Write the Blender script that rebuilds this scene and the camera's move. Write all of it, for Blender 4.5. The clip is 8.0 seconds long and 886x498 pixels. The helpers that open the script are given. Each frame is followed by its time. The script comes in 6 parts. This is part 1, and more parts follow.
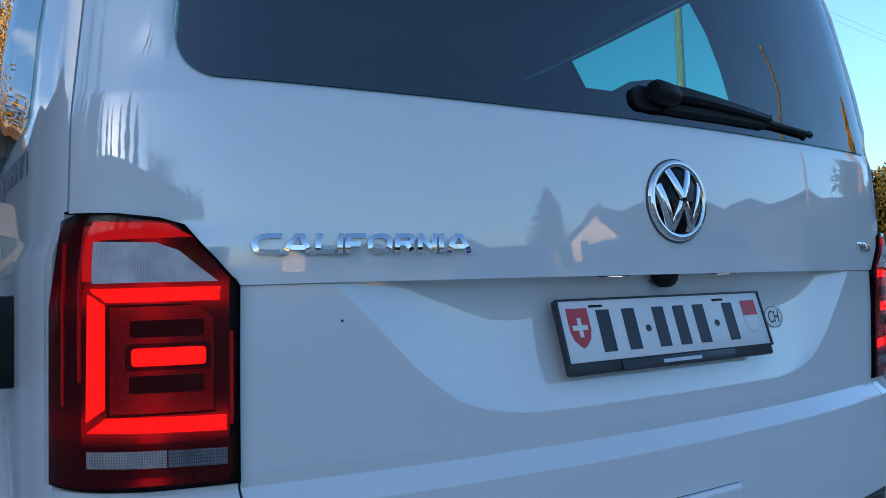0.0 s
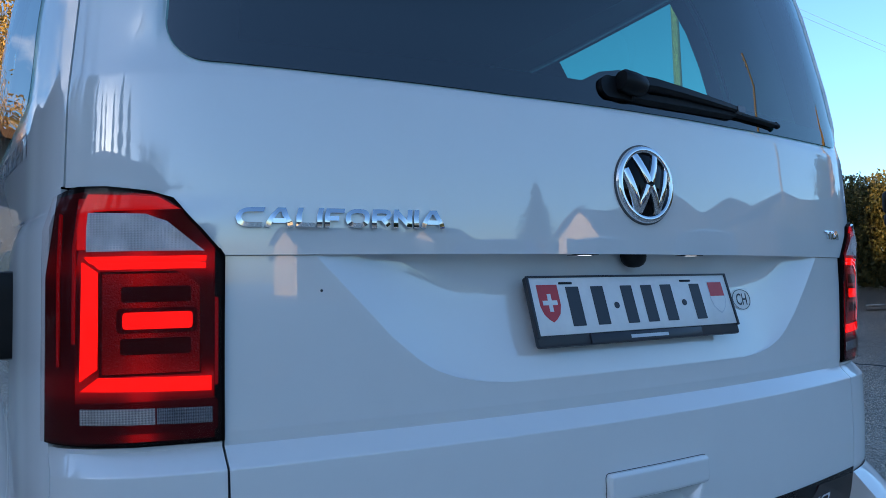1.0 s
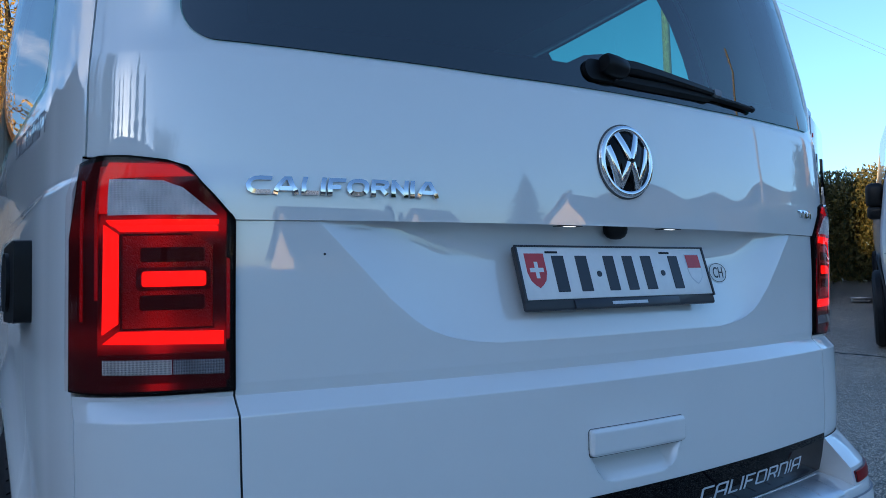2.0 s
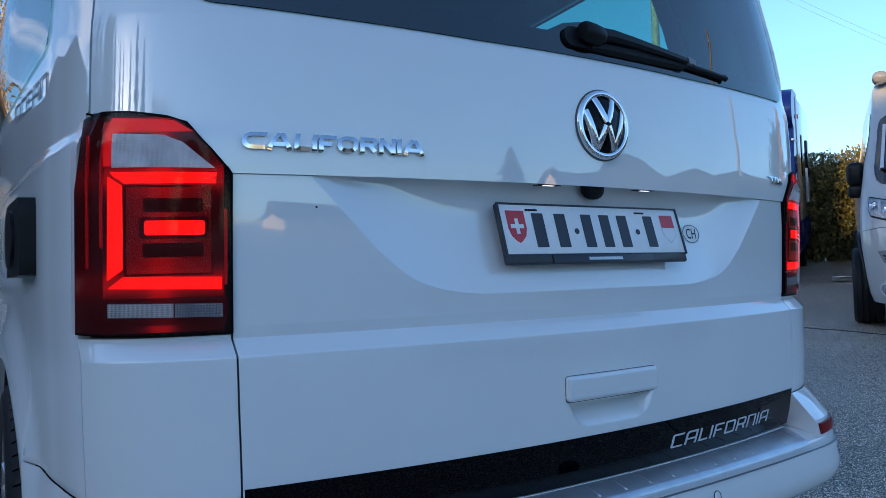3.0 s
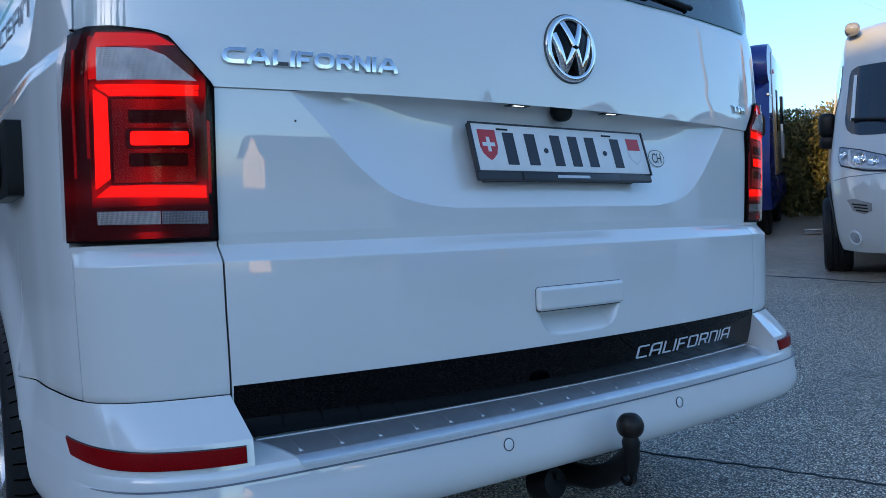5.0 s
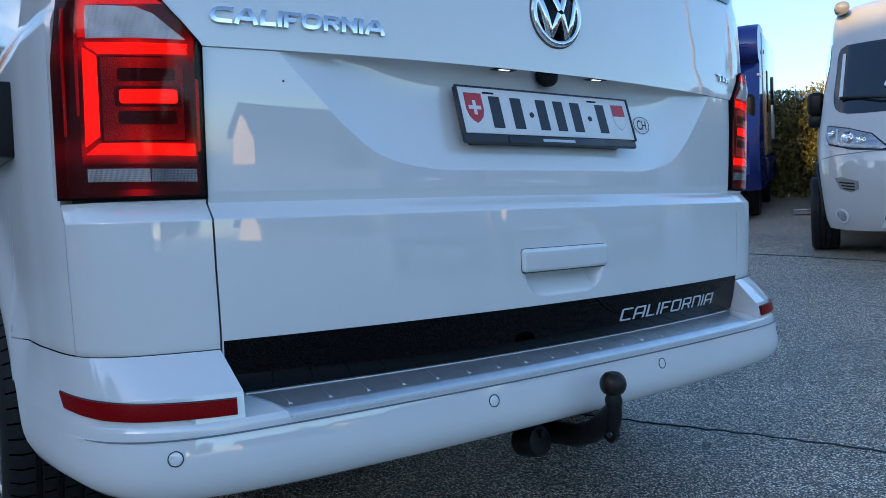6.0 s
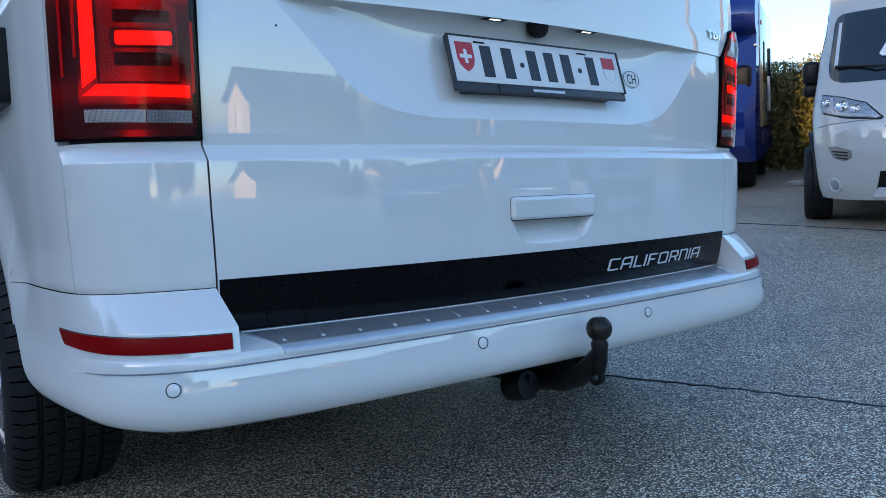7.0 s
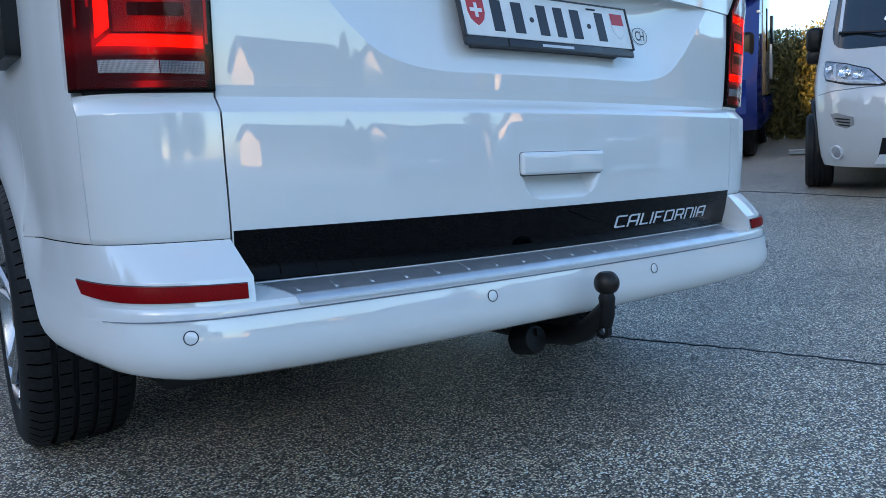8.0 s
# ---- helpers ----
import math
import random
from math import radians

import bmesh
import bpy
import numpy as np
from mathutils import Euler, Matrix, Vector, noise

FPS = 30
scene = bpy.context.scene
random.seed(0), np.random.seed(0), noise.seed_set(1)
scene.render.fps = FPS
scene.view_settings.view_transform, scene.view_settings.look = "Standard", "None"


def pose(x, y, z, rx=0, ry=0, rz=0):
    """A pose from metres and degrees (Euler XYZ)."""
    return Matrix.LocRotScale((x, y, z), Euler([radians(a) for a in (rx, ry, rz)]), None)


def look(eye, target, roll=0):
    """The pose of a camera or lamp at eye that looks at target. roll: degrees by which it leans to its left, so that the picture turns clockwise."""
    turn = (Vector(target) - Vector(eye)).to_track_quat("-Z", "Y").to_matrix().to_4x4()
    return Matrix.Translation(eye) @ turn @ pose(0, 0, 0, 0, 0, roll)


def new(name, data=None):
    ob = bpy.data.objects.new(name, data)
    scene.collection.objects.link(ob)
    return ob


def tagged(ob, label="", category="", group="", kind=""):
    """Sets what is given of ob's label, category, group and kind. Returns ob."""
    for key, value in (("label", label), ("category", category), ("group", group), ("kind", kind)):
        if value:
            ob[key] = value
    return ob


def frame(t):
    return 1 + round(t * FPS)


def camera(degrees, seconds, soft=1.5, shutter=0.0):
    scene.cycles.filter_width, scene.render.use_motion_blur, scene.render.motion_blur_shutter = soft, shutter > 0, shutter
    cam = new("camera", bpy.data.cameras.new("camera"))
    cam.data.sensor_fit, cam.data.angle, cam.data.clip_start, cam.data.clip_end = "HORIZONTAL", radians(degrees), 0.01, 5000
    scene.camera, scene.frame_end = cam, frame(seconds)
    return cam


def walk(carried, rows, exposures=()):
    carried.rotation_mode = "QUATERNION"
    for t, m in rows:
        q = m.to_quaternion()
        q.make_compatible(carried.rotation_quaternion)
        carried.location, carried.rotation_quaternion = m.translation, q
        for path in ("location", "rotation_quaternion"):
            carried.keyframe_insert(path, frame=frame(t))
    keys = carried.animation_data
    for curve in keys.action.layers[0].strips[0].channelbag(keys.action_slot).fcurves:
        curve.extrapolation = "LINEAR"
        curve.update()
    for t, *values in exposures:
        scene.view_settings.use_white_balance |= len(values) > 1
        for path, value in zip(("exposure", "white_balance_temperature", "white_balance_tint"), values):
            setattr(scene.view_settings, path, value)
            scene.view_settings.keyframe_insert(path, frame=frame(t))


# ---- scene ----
cam = camera(62.7, 8.0, soft=0.8)
PATH = [
    (0, (-0.994, -0.857, 1.061), (0.042, 0.85, 1.17), -1.8),
    (0.5, (-0.987, -0.895, 1.032), (0.047, 0.813, 1.156), -1.8),
    (1, (-0.995, -0.927, 1.008), (0.043, 0.778, 1.139), -1.7),
    (1.5, (-1.017, -0.96, 0.981), (0.029, 0.739, 1.113), -1.7),
    (3, (-1.075, -1.055, 0.902), (0.009, 0.624, 0.977), -1.7),
    (3.5, (-1.077, -1.08, 0.869), (0.017, 0.593, 0.918), -1.9),
    (4, (-1.089, -1.094, 0.846), (0.015, 0.574, 0.866), -2.1),
    (4.5, (-1.098, -1.105, 0.826), (0.016, 0.556, 0.823), -2.3),
    (6, (-1.111, -1.14, 0.762), (0.029, 0.501, 0.693), -2.5),
    (6.5, (-1.115, -1.16, 0.736), (0.028, 0.477, 0.635), -2.4),
    (7, (-1.124, -1.173, 0.707), (0.021, 0.461, 0.567), -2.3),
    (7.5, (-1.14, -1.175, 0.69), (0.003, 0.456, 0.509), -2.3),
    (8, (-1.154, -1.172, 0.674), (-0.012, 0.455, 0.456), -2.3),
]
walk(cam, [(t, look(eye, target, roll)) for t, eye, target, roll in PATH],
     exposures=[(0.0, 1.22, 5700, 11), (1.5, 1.24, 5700, 11), (3.5, 1.36, 5750, 12), (5.0, 1.49, 5950, 12), (7.0, 1.85, 6350, 12), (8.0, 2.06, 6600, 12)])

# ---- world and sun ----
SUN_AZ, SUN_EL = 250.0, 9.0   # compass degrees clockwise from +y, and height
world = bpy.data.worlds.new("sky")
scene.world = world
world.use_nodes = True
wt = world.node_tree
sky = wt.nodes.new("ShaderNodeTexSky")
sky.sky_type = 'NISHITA'
sky.sun_disc = False
sky.sun_elevation = radians(SUN_EL)
sky.sun_rotation = radians(SUN_AZ)
sky.air_density, sky.dust_density, sky.ozone_density = 1.0, 1.5, 2.8
sky.altitude = 450
wt.nodes["Background"].inputs["Strength"].default_value = 0.15
wtc = wt.nodes.new("ShaderNodeTexCoord")
wmap = wt.nodes.new("ShaderNodeMapping")
wmap.inputs["Scale"].default_value = (1.6, 1.6, 4.2)
wmap.inputs["Location"].default_value = (3.1, 0.4, 0.0)
wn = wt.nodes.new("ShaderNodeTexNoise")
wn.inputs["Scale"].default_value, wn.inputs["Detail"].default_value, wn.inputs["Roughness"].default_value = 1.5, 9.0, 0.58
wr = wt.nodes.new("ShaderNodeValToRGB")
wr.color_ramp.elements[0].position, wr.color_ramp.elements[1].position = 0.49, 0.595
bw = wt.nodes.new("ShaderNodeRGBToBW")
wmul = wt.nodes.new("ShaderNodeMix")
wmul.data_type, wmul.blend_type = 'RGBA', 'MULTIPLY'
wmul.inputs[0].default_value = 1.0
wmul.inputs[7].default_value = (2.45, 2.48, 2.65, 1)
wmix = wt.nodes.new("ShaderNodeMix")
wmix.data_type = 'RGBA'
wsep = wt.nodes.new("ShaderNodeSeparateXYZ")
wside = wt.nodes.new("ShaderNodeMapRange")
wside.inputs["From Min"].default_value, wside.inputs["From Max"].default_value = 0.05, -0.12
wnorth = wt.nodes.new("ShaderNodeMapRange")
wnorth.inputs["From Min"].default_value, wnorth.inputs["From Max"].default_value = 0.15, 0.65
wboth = wt.nodes.new("ShaderNodeMath")
wboth.operation = 'MULTIPLY'
wfac = wt.nodes.new("ShaderNodeMath")
wfac.operation = 'MULTIPLY'
for a, b in ((wtc.outputs["Generated"], wsep.inputs[0]), (wsep.outputs[0], wside.inputs["Value"]), (wsep.outputs[1], wnorth.inputs["Value"]), (wside.outputs[0], wboth.inputs[0]), (wnorth.outputs[0], wboth.inputs[1]), (wboth.outputs[0], wfac.inputs[0]), (wr.outputs["Color"], wfac.inputs[1])):
    wt.links.new(a, b)
for a, b in ((wtc.outputs["Generated"], wmap.inputs["Vector"]), (wmap.outputs[0], wn.inputs["Vector"]), (wn.outputs["Fac"], wr.inputs["Fac"]), (sky.outputs[0], bw.inputs[0]),
             (bw.outputs[0], wmul.inputs[6]), (wfac.outputs[0], wmix.inputs[0]), (sky.outputs[0], wmix.inputs[6]), (wmul.outputs[2], wmix.inputs[7]),
             (wmix.outputs[2], wt.nodes["Background"].inputs["Color"])):
    wt.links.new(a, b)
sun = new("sun", bpy.data.lights.new("sun", 'SUN'))
sun.data.energy, sun.data.angle, sun.data.color = 2.7, radians(0.6), (1.0, 0.64, 0.24)
_a, _e = radians(SUN_AZ), radians(SUN_EL)
sun.matrix_world = look((0, 0, 30), (-math.sin(_a) * math.cos(_e), -math.cos(_a) * math.cos(_e), 30 - math.sin(_e)))


# ---- materials ----
class M:
    """A small node material builder."""

    def __init__(self, name):
        self.mat = bpy.data.materials.new(name)
        self.mat.use_nodes = True
        self.nt = self.mat.node_tree
        self.p = self.nt.nodes["Principled BSDF"]
        self.coord = self.nt.nodes.new("ShaderNodeTexCoord").outputs["Object"]

    def set(self, **kw):
        for k, v in kw.items():
            s = self.p.inputs[k.replace("_", " ")]
            s.default_value = (*v, 1) if isinstance(v, tuple) and len(v) == 3 else v
        return self

    def noise(self, scale, detail=4.0, rough=0.6, vec=None):
        n = self.nt.nodes.new("ShaderNodeTexNoise")
        n.inputs["Scale"].default_value, n.inputs["Detail"].default_value, n.inputs["Roughness"].default_value = scale, detail, rough
        self.nt.links.new(vec or self.coord, n.inputs["Vector"])
        return n.outputs["Fac"]

    def cells(self, scale, out="Color", feature='F1'):
        n = self.nt.nodes.new("ShaderNodeTexVoronoi")
        n.feature = feature
        n.inputs["Scale"].default_value = scale
        self.nt.links.new(self.coord, n.inputs["Vector"])
        return n.outputs[out]

    def ramp(self, fac, stops):
        n = self.nt.nodes.new("ShaderNodeValToRGB")
        els = n.color_ramp.elements
        while len(els) < len(stops):
            els.new(0.5)
        for e, (pos, c) in zip(els, stops):
            e.position, e.color = pos, ((c, c, c, 1) if isinstance(c, (int, float)) else (*c, 1))
        self.nt.links.new(fac, n.inputs["Fac"])
        return n.outputs["Color"]

    def mix(self, fac, a, b, mode='MIX'):
        n = self.nt.nodes.new("ShaderNodeMix")
        n.data_type, n.blend_type = 'RGBA', mode
        for sock, v in ((n.inputs[0], fac), (n.inputs[6], a), (n.inputs[7], b)):
            if isinstance(v, (int, float)):
                sock.default_value = v
            elif isinstance(v, tuple):
                sock.default_value = (*v, 1)
            else:
                self.nt.links.new(v, sock)
        return n.outputs[2]

    def to(self, sock, name):
        self.nt.links.new(sock, self.p.inputs[name])
        return self

    def bump(self, height, strength=0.3, dist=0.01):
        n = self.nt.nodes.new("ShaderNodeBump")
        n.inputs["Strength"].default_value, n.inputs["Distance"].default_value = strength, dist
        self.nt.links.new(height, n.inputs["Height"])
        self.nt.links.new(n.outputs[0], self.p.inputs["Normal"])
        return self


def plain(name, col, rough=0.5, metal=0.0, coat=0.0, grain=0.06, scale=60.0):
    m = M(name)
    m.set(Roughness=rough, Metallic=metal, Coat_Weight=coat, Coat_Roughness=0.03)
    n = m.noise(scale)
    m.to(m.mix(m.ramp(n, [(0.3, 0.0), (0.7, 1.0)]), tuple(c * (1 - grain) for c in col), tuple(min(1, c * (1 + grain)) for c in col)), "Base Color")
    return m.mat


def make_paint(name, col, rough=0.32, coat=1.0):
    m = M(name)
    m.set(Coat_Weight=coat, Coat_Roughness=0.008, Coat_IOR=2.2, Specular_IOR_Level=0.0)
    dust = m.ramp(m.noise(3.0, 6.0, 0.7), [(0.35, 0.0), (0.75, 1.0)])
    m.to(m.mix(dust, col, tuple(c * 0.965 for c in col)), "Base Color")
    m.to(m.ramp(m.noise(18.0, 5.0), [(0.3, rough * 0.9), (0.8, rough * 1.15)]), "Roughness")
    return m.mat


WHITE = make_paint("white_car_paint", (0.84, 0.845, 0.83))
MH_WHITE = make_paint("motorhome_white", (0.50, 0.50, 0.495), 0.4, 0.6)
BLUE = make_paint("motorhome_blue", (0.008, 0.022, 0.17), 0.35, 0.5)
SILVER_PANEL = make_paint("motorhome_silver", (0.26, 0.25, 0.245), 0.3, 1.0)
CHROME = plain("chrome", (0.87, 0.875, 0.88), 0.03, 1.0, grain=0.02)
STEEL = plain("brushed_step_metal", (0.62, 0.63, 0.65), 0.30, 0.75, grain=0.08, scale=25)
ALLOY = plain("alloy_rim", (0.42, 0.43, 0.45), 0.25, 1.0, 0.4, grain=0.03)
BLACK = plain("black_plastic", (0.0045, 0.0045, 0.005), 0.45, grain=0.2)
BLACK.node_tree.nodes["Principled BSDF"].inputs["Specular IOR Level"].default_value = 0.3
SEAL = plain("grey_seal", (0.09, 0.092, 0.095), 0.7)
MATT = plain("dark_underbody", (0.008, 0.008, 0.009), 0.8, grain=0.3)
GLOSSBLACK = plain("gloss_black_film", (0.0008, 0.001, 0.002), 0.02, 0, 0.0, grain=0.1)
GLOSSBLACK.node_tree.nodes["Principled BSDF"].inputs["Specular IOR Level"].default_value = 0.18
LETTER = plain("silver_print", (0.62, 0.64, 0.66), 0.35, 0.1)
GREYPRINT = plain("grey_print", (0.16, 0.17, 0.19), 0.4)
PLATEWHITE = plain("plate_white", (0.82, 0.82, 0.80), 0.4, 0, 0.2, grain=0.03)
PLATEDARK = plain("plate_dark", (0.02, 0.022, 0.03), 0.45, 0, 0.2)
RED = plain("shield_red", (0.55, 0.03, 0.035), 0.4, 0, 0.3)
REFLECTOR = plain("reflector_red", (0.25, 0.001, 0.003), 0.35, 0, 0.0, 0.3, 500)
REFLECTOR.node_tree.nodes["Principled BSDF"].inputs["Specular IOR Level"].default_value = 0.1
LINER = plain("cabin_lining", (0.15, 0.155, 0.16), 0.8)
TREAD_SHADE = plain("tread_cut_shade", (0.0015, 0.0015, 0.0016), 0.95)
TREAD_SHADE.node_tree.nodes["Principled BSDF"].inputs["Specular IOR Level"].default_value = 0.0
RUBBER = plain("tyre_rubber", (0.015, 0.0155, 0.017), 0.55, grain=0.3, scale=90)
RUBBER.node_tree.nodes["Principled BSDF"].inputs["Specular IOR Level"].default_value = 0.2


def make_asphalt():
    m = M("worn_asphalt")
    big = m.ramp(m.noise(0.45, 7.0, 0.68), [(0.3, 0.0), (0.7, 1.0)])
    mid = m.ramp(m.noise(9.0, 5.0, 0.7), [(0.25, 0.85), (0.75, 1.35)])
    sep = m.nt.nodes.new("ShaderNodeSeparateColor")
    m.nt.links.new(m.cells(215.0), sep.inputs[0])
    # each grain has its own tone, a few are nearly white
    tone = m.ramp(sep.outputs[0], [(0.0, (.035, .027, .020)), (0.44, (.135, .108, .080)), (0.70, (.42, .338, .250)), (0.88, (.90, .74, .56)), (1.0, (1.0, .93, .78))])
    tone = m.mix(m.ramp(sep.outputs[1], [(0.945, 0.0), (0.955, 1.0)]), tone, (0.95, 0.93, 0.87))
    fine = m.noise(520.0, 3.0)
    tone = m.mix(0.75, tone, m.ramp(fine, [(0.3, 0.55), (0.7, 1.5)]), 'MULTIPLY')
    tone = m.mix(1.0, tone, mid, 'MULTIPLY')
    # tar shows between the grains
    edge = m.cells(215.0, "Distance")
    tone = m.mix(m.ramp(edge, [(0.46, 0.0), (0.76, 0.95)]), tone, (0.016, 0.0145, 0.013))
    m.to(m.mix(big, tone, m.mix(1.0, tone, (1.9, 1.84, 1.74), 'MULTIPLY')), "Base Color")
    m.set(Specular_IOR_Level=0.9)
    m.to(m.ramp(sep.outputs[2], [(0.0, 0.62), (0.7, 0.45), (1.0, 0.22)]), "Roughness")
    m.bump(m.mix(0.3, m.mix(0.4, m.ramp(edge, [(0.1, 1.0), (0.8, 0.0)]), sep.outputs[2]), fine), 1.0, 0.005)
    return m.mat


ASPHALT = make_asphalt()


def make_glass(name, tint, gloss=1.45):
    m = M(name)
    nt = m.nt
    nt.nodes.remove(m.p)
    tr, gl, lw, pw, fr, mx = (nt.nodes.new("ShaderNode" + k) for k in ("BsdfTransparent", "BsdfGlossy", "LayerWeight", "Math", "Math", "MixShader"))
    tr.inputs["Color"].default_value = (*tint, 1)
    gl.inputs["Roughness"].default_value = 0.01
    lw.inputs["Blend"].default_value = 0.5
    pw.operation, pw.inputs[1].default_value = 'POWER', 5.0
    base = ((gloss - 1) / (gloss + 1)) ** 2 * 1.6
    fr.operation, fr.inputs[1].default_value, fr.inputs[2].default_value = 'MULTIPLY_ADD', 1 - base, base
    nt.links.new(lw.outputs["Facing"], pw.inputs[0])
    nt.links.new(pw.outputs[0], fr.inputs[0])
    nt.links.new(fr.outputs[0], mx.inputs[0])
    nt.links.new(tr.outputs[0], mx.inputs[1])
    nt.links.new(gl.outputs[0], mx.inputs[2])
    nt.links.new(mx.outputs[0], nt.nodes["Material Output"].inputs["Surface"])
    return m.mat


GLASS = make_glass("tinted_rear_glass", (0.17, 0.42, 0.37), 1.85)
SIDEGLASS = make_glass("side_glass", (0.60, 0.88, 0.84), 1.6)
LENS = make_glass("lamp_lens", (1.0, 0.95, 0.94), 1.26)
CLEARLENS = make_glass("clear_lens", (0.92, 0.92, 0.92), 1.45)


def make_glow(name, col, strength, base):
    m = M(name)
    m.set(Base_Color=base, Roughness=0.25, Emission_Color=col)
    m.set(Specular_IOR_Level=0.0)
    n = m.ramp(m.noise(30.0), [(0.0, strength * 0.85), (1.0, strength)])
    m.to(n, "Emission Strength")
    return m.mat


GLOW = make_glow("lit_red_light_guide", (1.0, 0.004, 0.001), 0.66, (0.25, 0.004, 0.003))
GLOWDIM = make_glow("faint_red_light_guide", (1.0, 0.006, 0.006), 0.15, (0.5, 0.012, 0.01))
GLOWFAINT = make_glow("very_faint_red_guide", (1.0, 0.008, 0.008), 0.028, (0.3, 0.008, 0.01))
LEDWHITE = make_glow("plate_lamp_glow", (1.0, 0.97, 0.92), 0.6, (0.8, 0.8, 0.8))


def make_honeycomb():
    m = M("red_lamp_texture")
    c = m.cells(420.0, "Distance")
    m.to(m.mix(m.ramp(c, [(0.1, 0.0), (0.5, 1.0)]), (0.16, 0.003, 0.004), (0.05, 0.001, 0.002)), "Base Color")
    m.set(Roughness=0.3, Emission_Color=(1.0, 0.008, 0.006), Emission_Strength=0.04)
    m.bump(c, 0.6, 0.002)
    return m.mat


HONEY = make_honeycomb()
DARKRED = plain("dark_red_lamp", (0.035, 0.001, 0.002), 0.5, 0, 0.0, 0.2)
LAMPBLACK = plain("lamp_black_edge", (0.003, 0.0015, 0.0015), 0.6, 0, 0.0, 0.2)


SLOT = plain('unlit_red_slot', (0.018, 0.001, 0.001), 0.5, 0, 0.0, 0.2)
INNERRED = plain('glowing_inner_red', (0.035, 0.001, 0.002), 0.5, 0, 0.0, 0.25, 25)
# faint emission stands in for stray red light inside the lamp
for _m, _s in ((INNERRED, .013), (DARKRED, .003), (SLOT, .003)):
    _p = _m.node_tree.nodes["Principled BSDF"].inputs
    _p["Emission Color"].default_value, _p["Emission Strength"].default_value = (1.0, .008, .010, 1), _s


def paint_scatter(mat, floor, gain, reach):
    """Paints emission into a red for light spread from the three lit guides, fading with distance."""
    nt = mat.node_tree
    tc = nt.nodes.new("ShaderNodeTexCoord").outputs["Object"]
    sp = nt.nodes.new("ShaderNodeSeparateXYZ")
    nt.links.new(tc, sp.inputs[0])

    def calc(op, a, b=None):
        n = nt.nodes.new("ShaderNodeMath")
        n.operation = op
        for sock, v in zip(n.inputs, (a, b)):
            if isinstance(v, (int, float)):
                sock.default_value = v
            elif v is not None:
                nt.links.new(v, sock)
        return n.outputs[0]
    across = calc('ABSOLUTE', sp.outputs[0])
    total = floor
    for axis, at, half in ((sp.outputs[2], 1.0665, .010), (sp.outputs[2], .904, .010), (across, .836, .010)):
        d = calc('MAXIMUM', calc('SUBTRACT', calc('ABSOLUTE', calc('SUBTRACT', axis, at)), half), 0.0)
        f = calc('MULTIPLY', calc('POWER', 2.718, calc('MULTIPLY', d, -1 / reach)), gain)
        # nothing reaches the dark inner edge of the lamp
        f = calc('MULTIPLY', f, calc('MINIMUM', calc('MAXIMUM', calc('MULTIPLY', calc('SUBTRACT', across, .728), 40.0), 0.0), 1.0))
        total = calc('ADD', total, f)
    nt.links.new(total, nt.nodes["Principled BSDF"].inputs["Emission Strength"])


paint_scatter(INNERRED, .003, .085, .0075)
paint_scatter(HONEY, .014, .05, .014)
paint_scatter(DARKRED, .0015, .012, .010)
for _m in (DARKRED, INNERRED, LAMPBLACK, HONEY, SLOT):
    _m.node_tree.nodes["Principled BSDF"].inputs["Specular IOR Level"].default_value = 0.05


def make_ribbed(name, light, dark, ribs=150.0):
    """A clear optic with fine upright ribs and patchy silvering."""
    m = M(name)
    w = m.nt.nodes.new("ShaderNodeTexWave")
    w.bands_direction = 'X'
    w.inputs["Scale"].default_value, w.inputs["Distortion"].default_value = ribs, 0.0
    h = m.nt.nodes.new("ShaderNodeTexWave")
    h.bands_direction = 'Z'
    h.inputs["Scale"].default_value, h.inputs["Distortion"].default_value = ribs * .5, 0.0
    for n in (w, h):
        m.nt.links.new(m.coord, n.inputs["Vector"])
    grid = m.mix(0.4, w.outputs["Color"], h.outputs["Color"])
    patch = m.ramp(m.noise(22.0, 2.0, .5), [(.34, 0.0), (.62, 1.0)])
    tone = m.mix(patch, tuple(c * .55 for c in light), light)
    m.to(m.mix(m.ramp(grid, [(.25, 1.0), (.6, 0.0)]), tone, dark), "Base Color")
    m.set(Roughness=0.16, Metallic=0.35)
    m.bump(grid, 0.6, 0.002)
    return m.mat


REVERSE = make_ribbed("clear_reversing_optic", (0.98, 0.98, 0.98), (0.72, 0.73, 0.75), 190.0)
REVERSE.node_tree.nodes["Principled BSDF"].inputs["Metallic"].default_value = 0.0
INDICATOR = make_ribbed("indicator_optic", (0.60, 0.58, 0.56), (0.30, 0.30, 0.30), 190.0)
SMOKE = make_ribbed("smoked_optic", (0.28, 0.30, 0.34), (0.10, 0.11, 0.13))


# ---- building helpers ----
def part(name, bm, material, parent=None, label="", smooth=35.0):
    me = bpy.data.meshes.new(name)
    bm.normal_update()
    bm.to_mesh(me)
    bm.free()
    if smooth:
        for f in me.polygons:
            f.use_smooth = True
        me.set_sharp_from_angle(angle=radians(smooth))
    me.materials.append(material)
    ob = new(name, me)
    ob.parent = parent
    if label:
        tagged(ob, label)
    return ob


def empty(name, loc=(0, 0, 0), rz=0.0):
    ob = new(name)
    ob.empty_display_size = 0.2
    ob.matrix_world = pose(*loc, 0, 0, rz)
    return ob


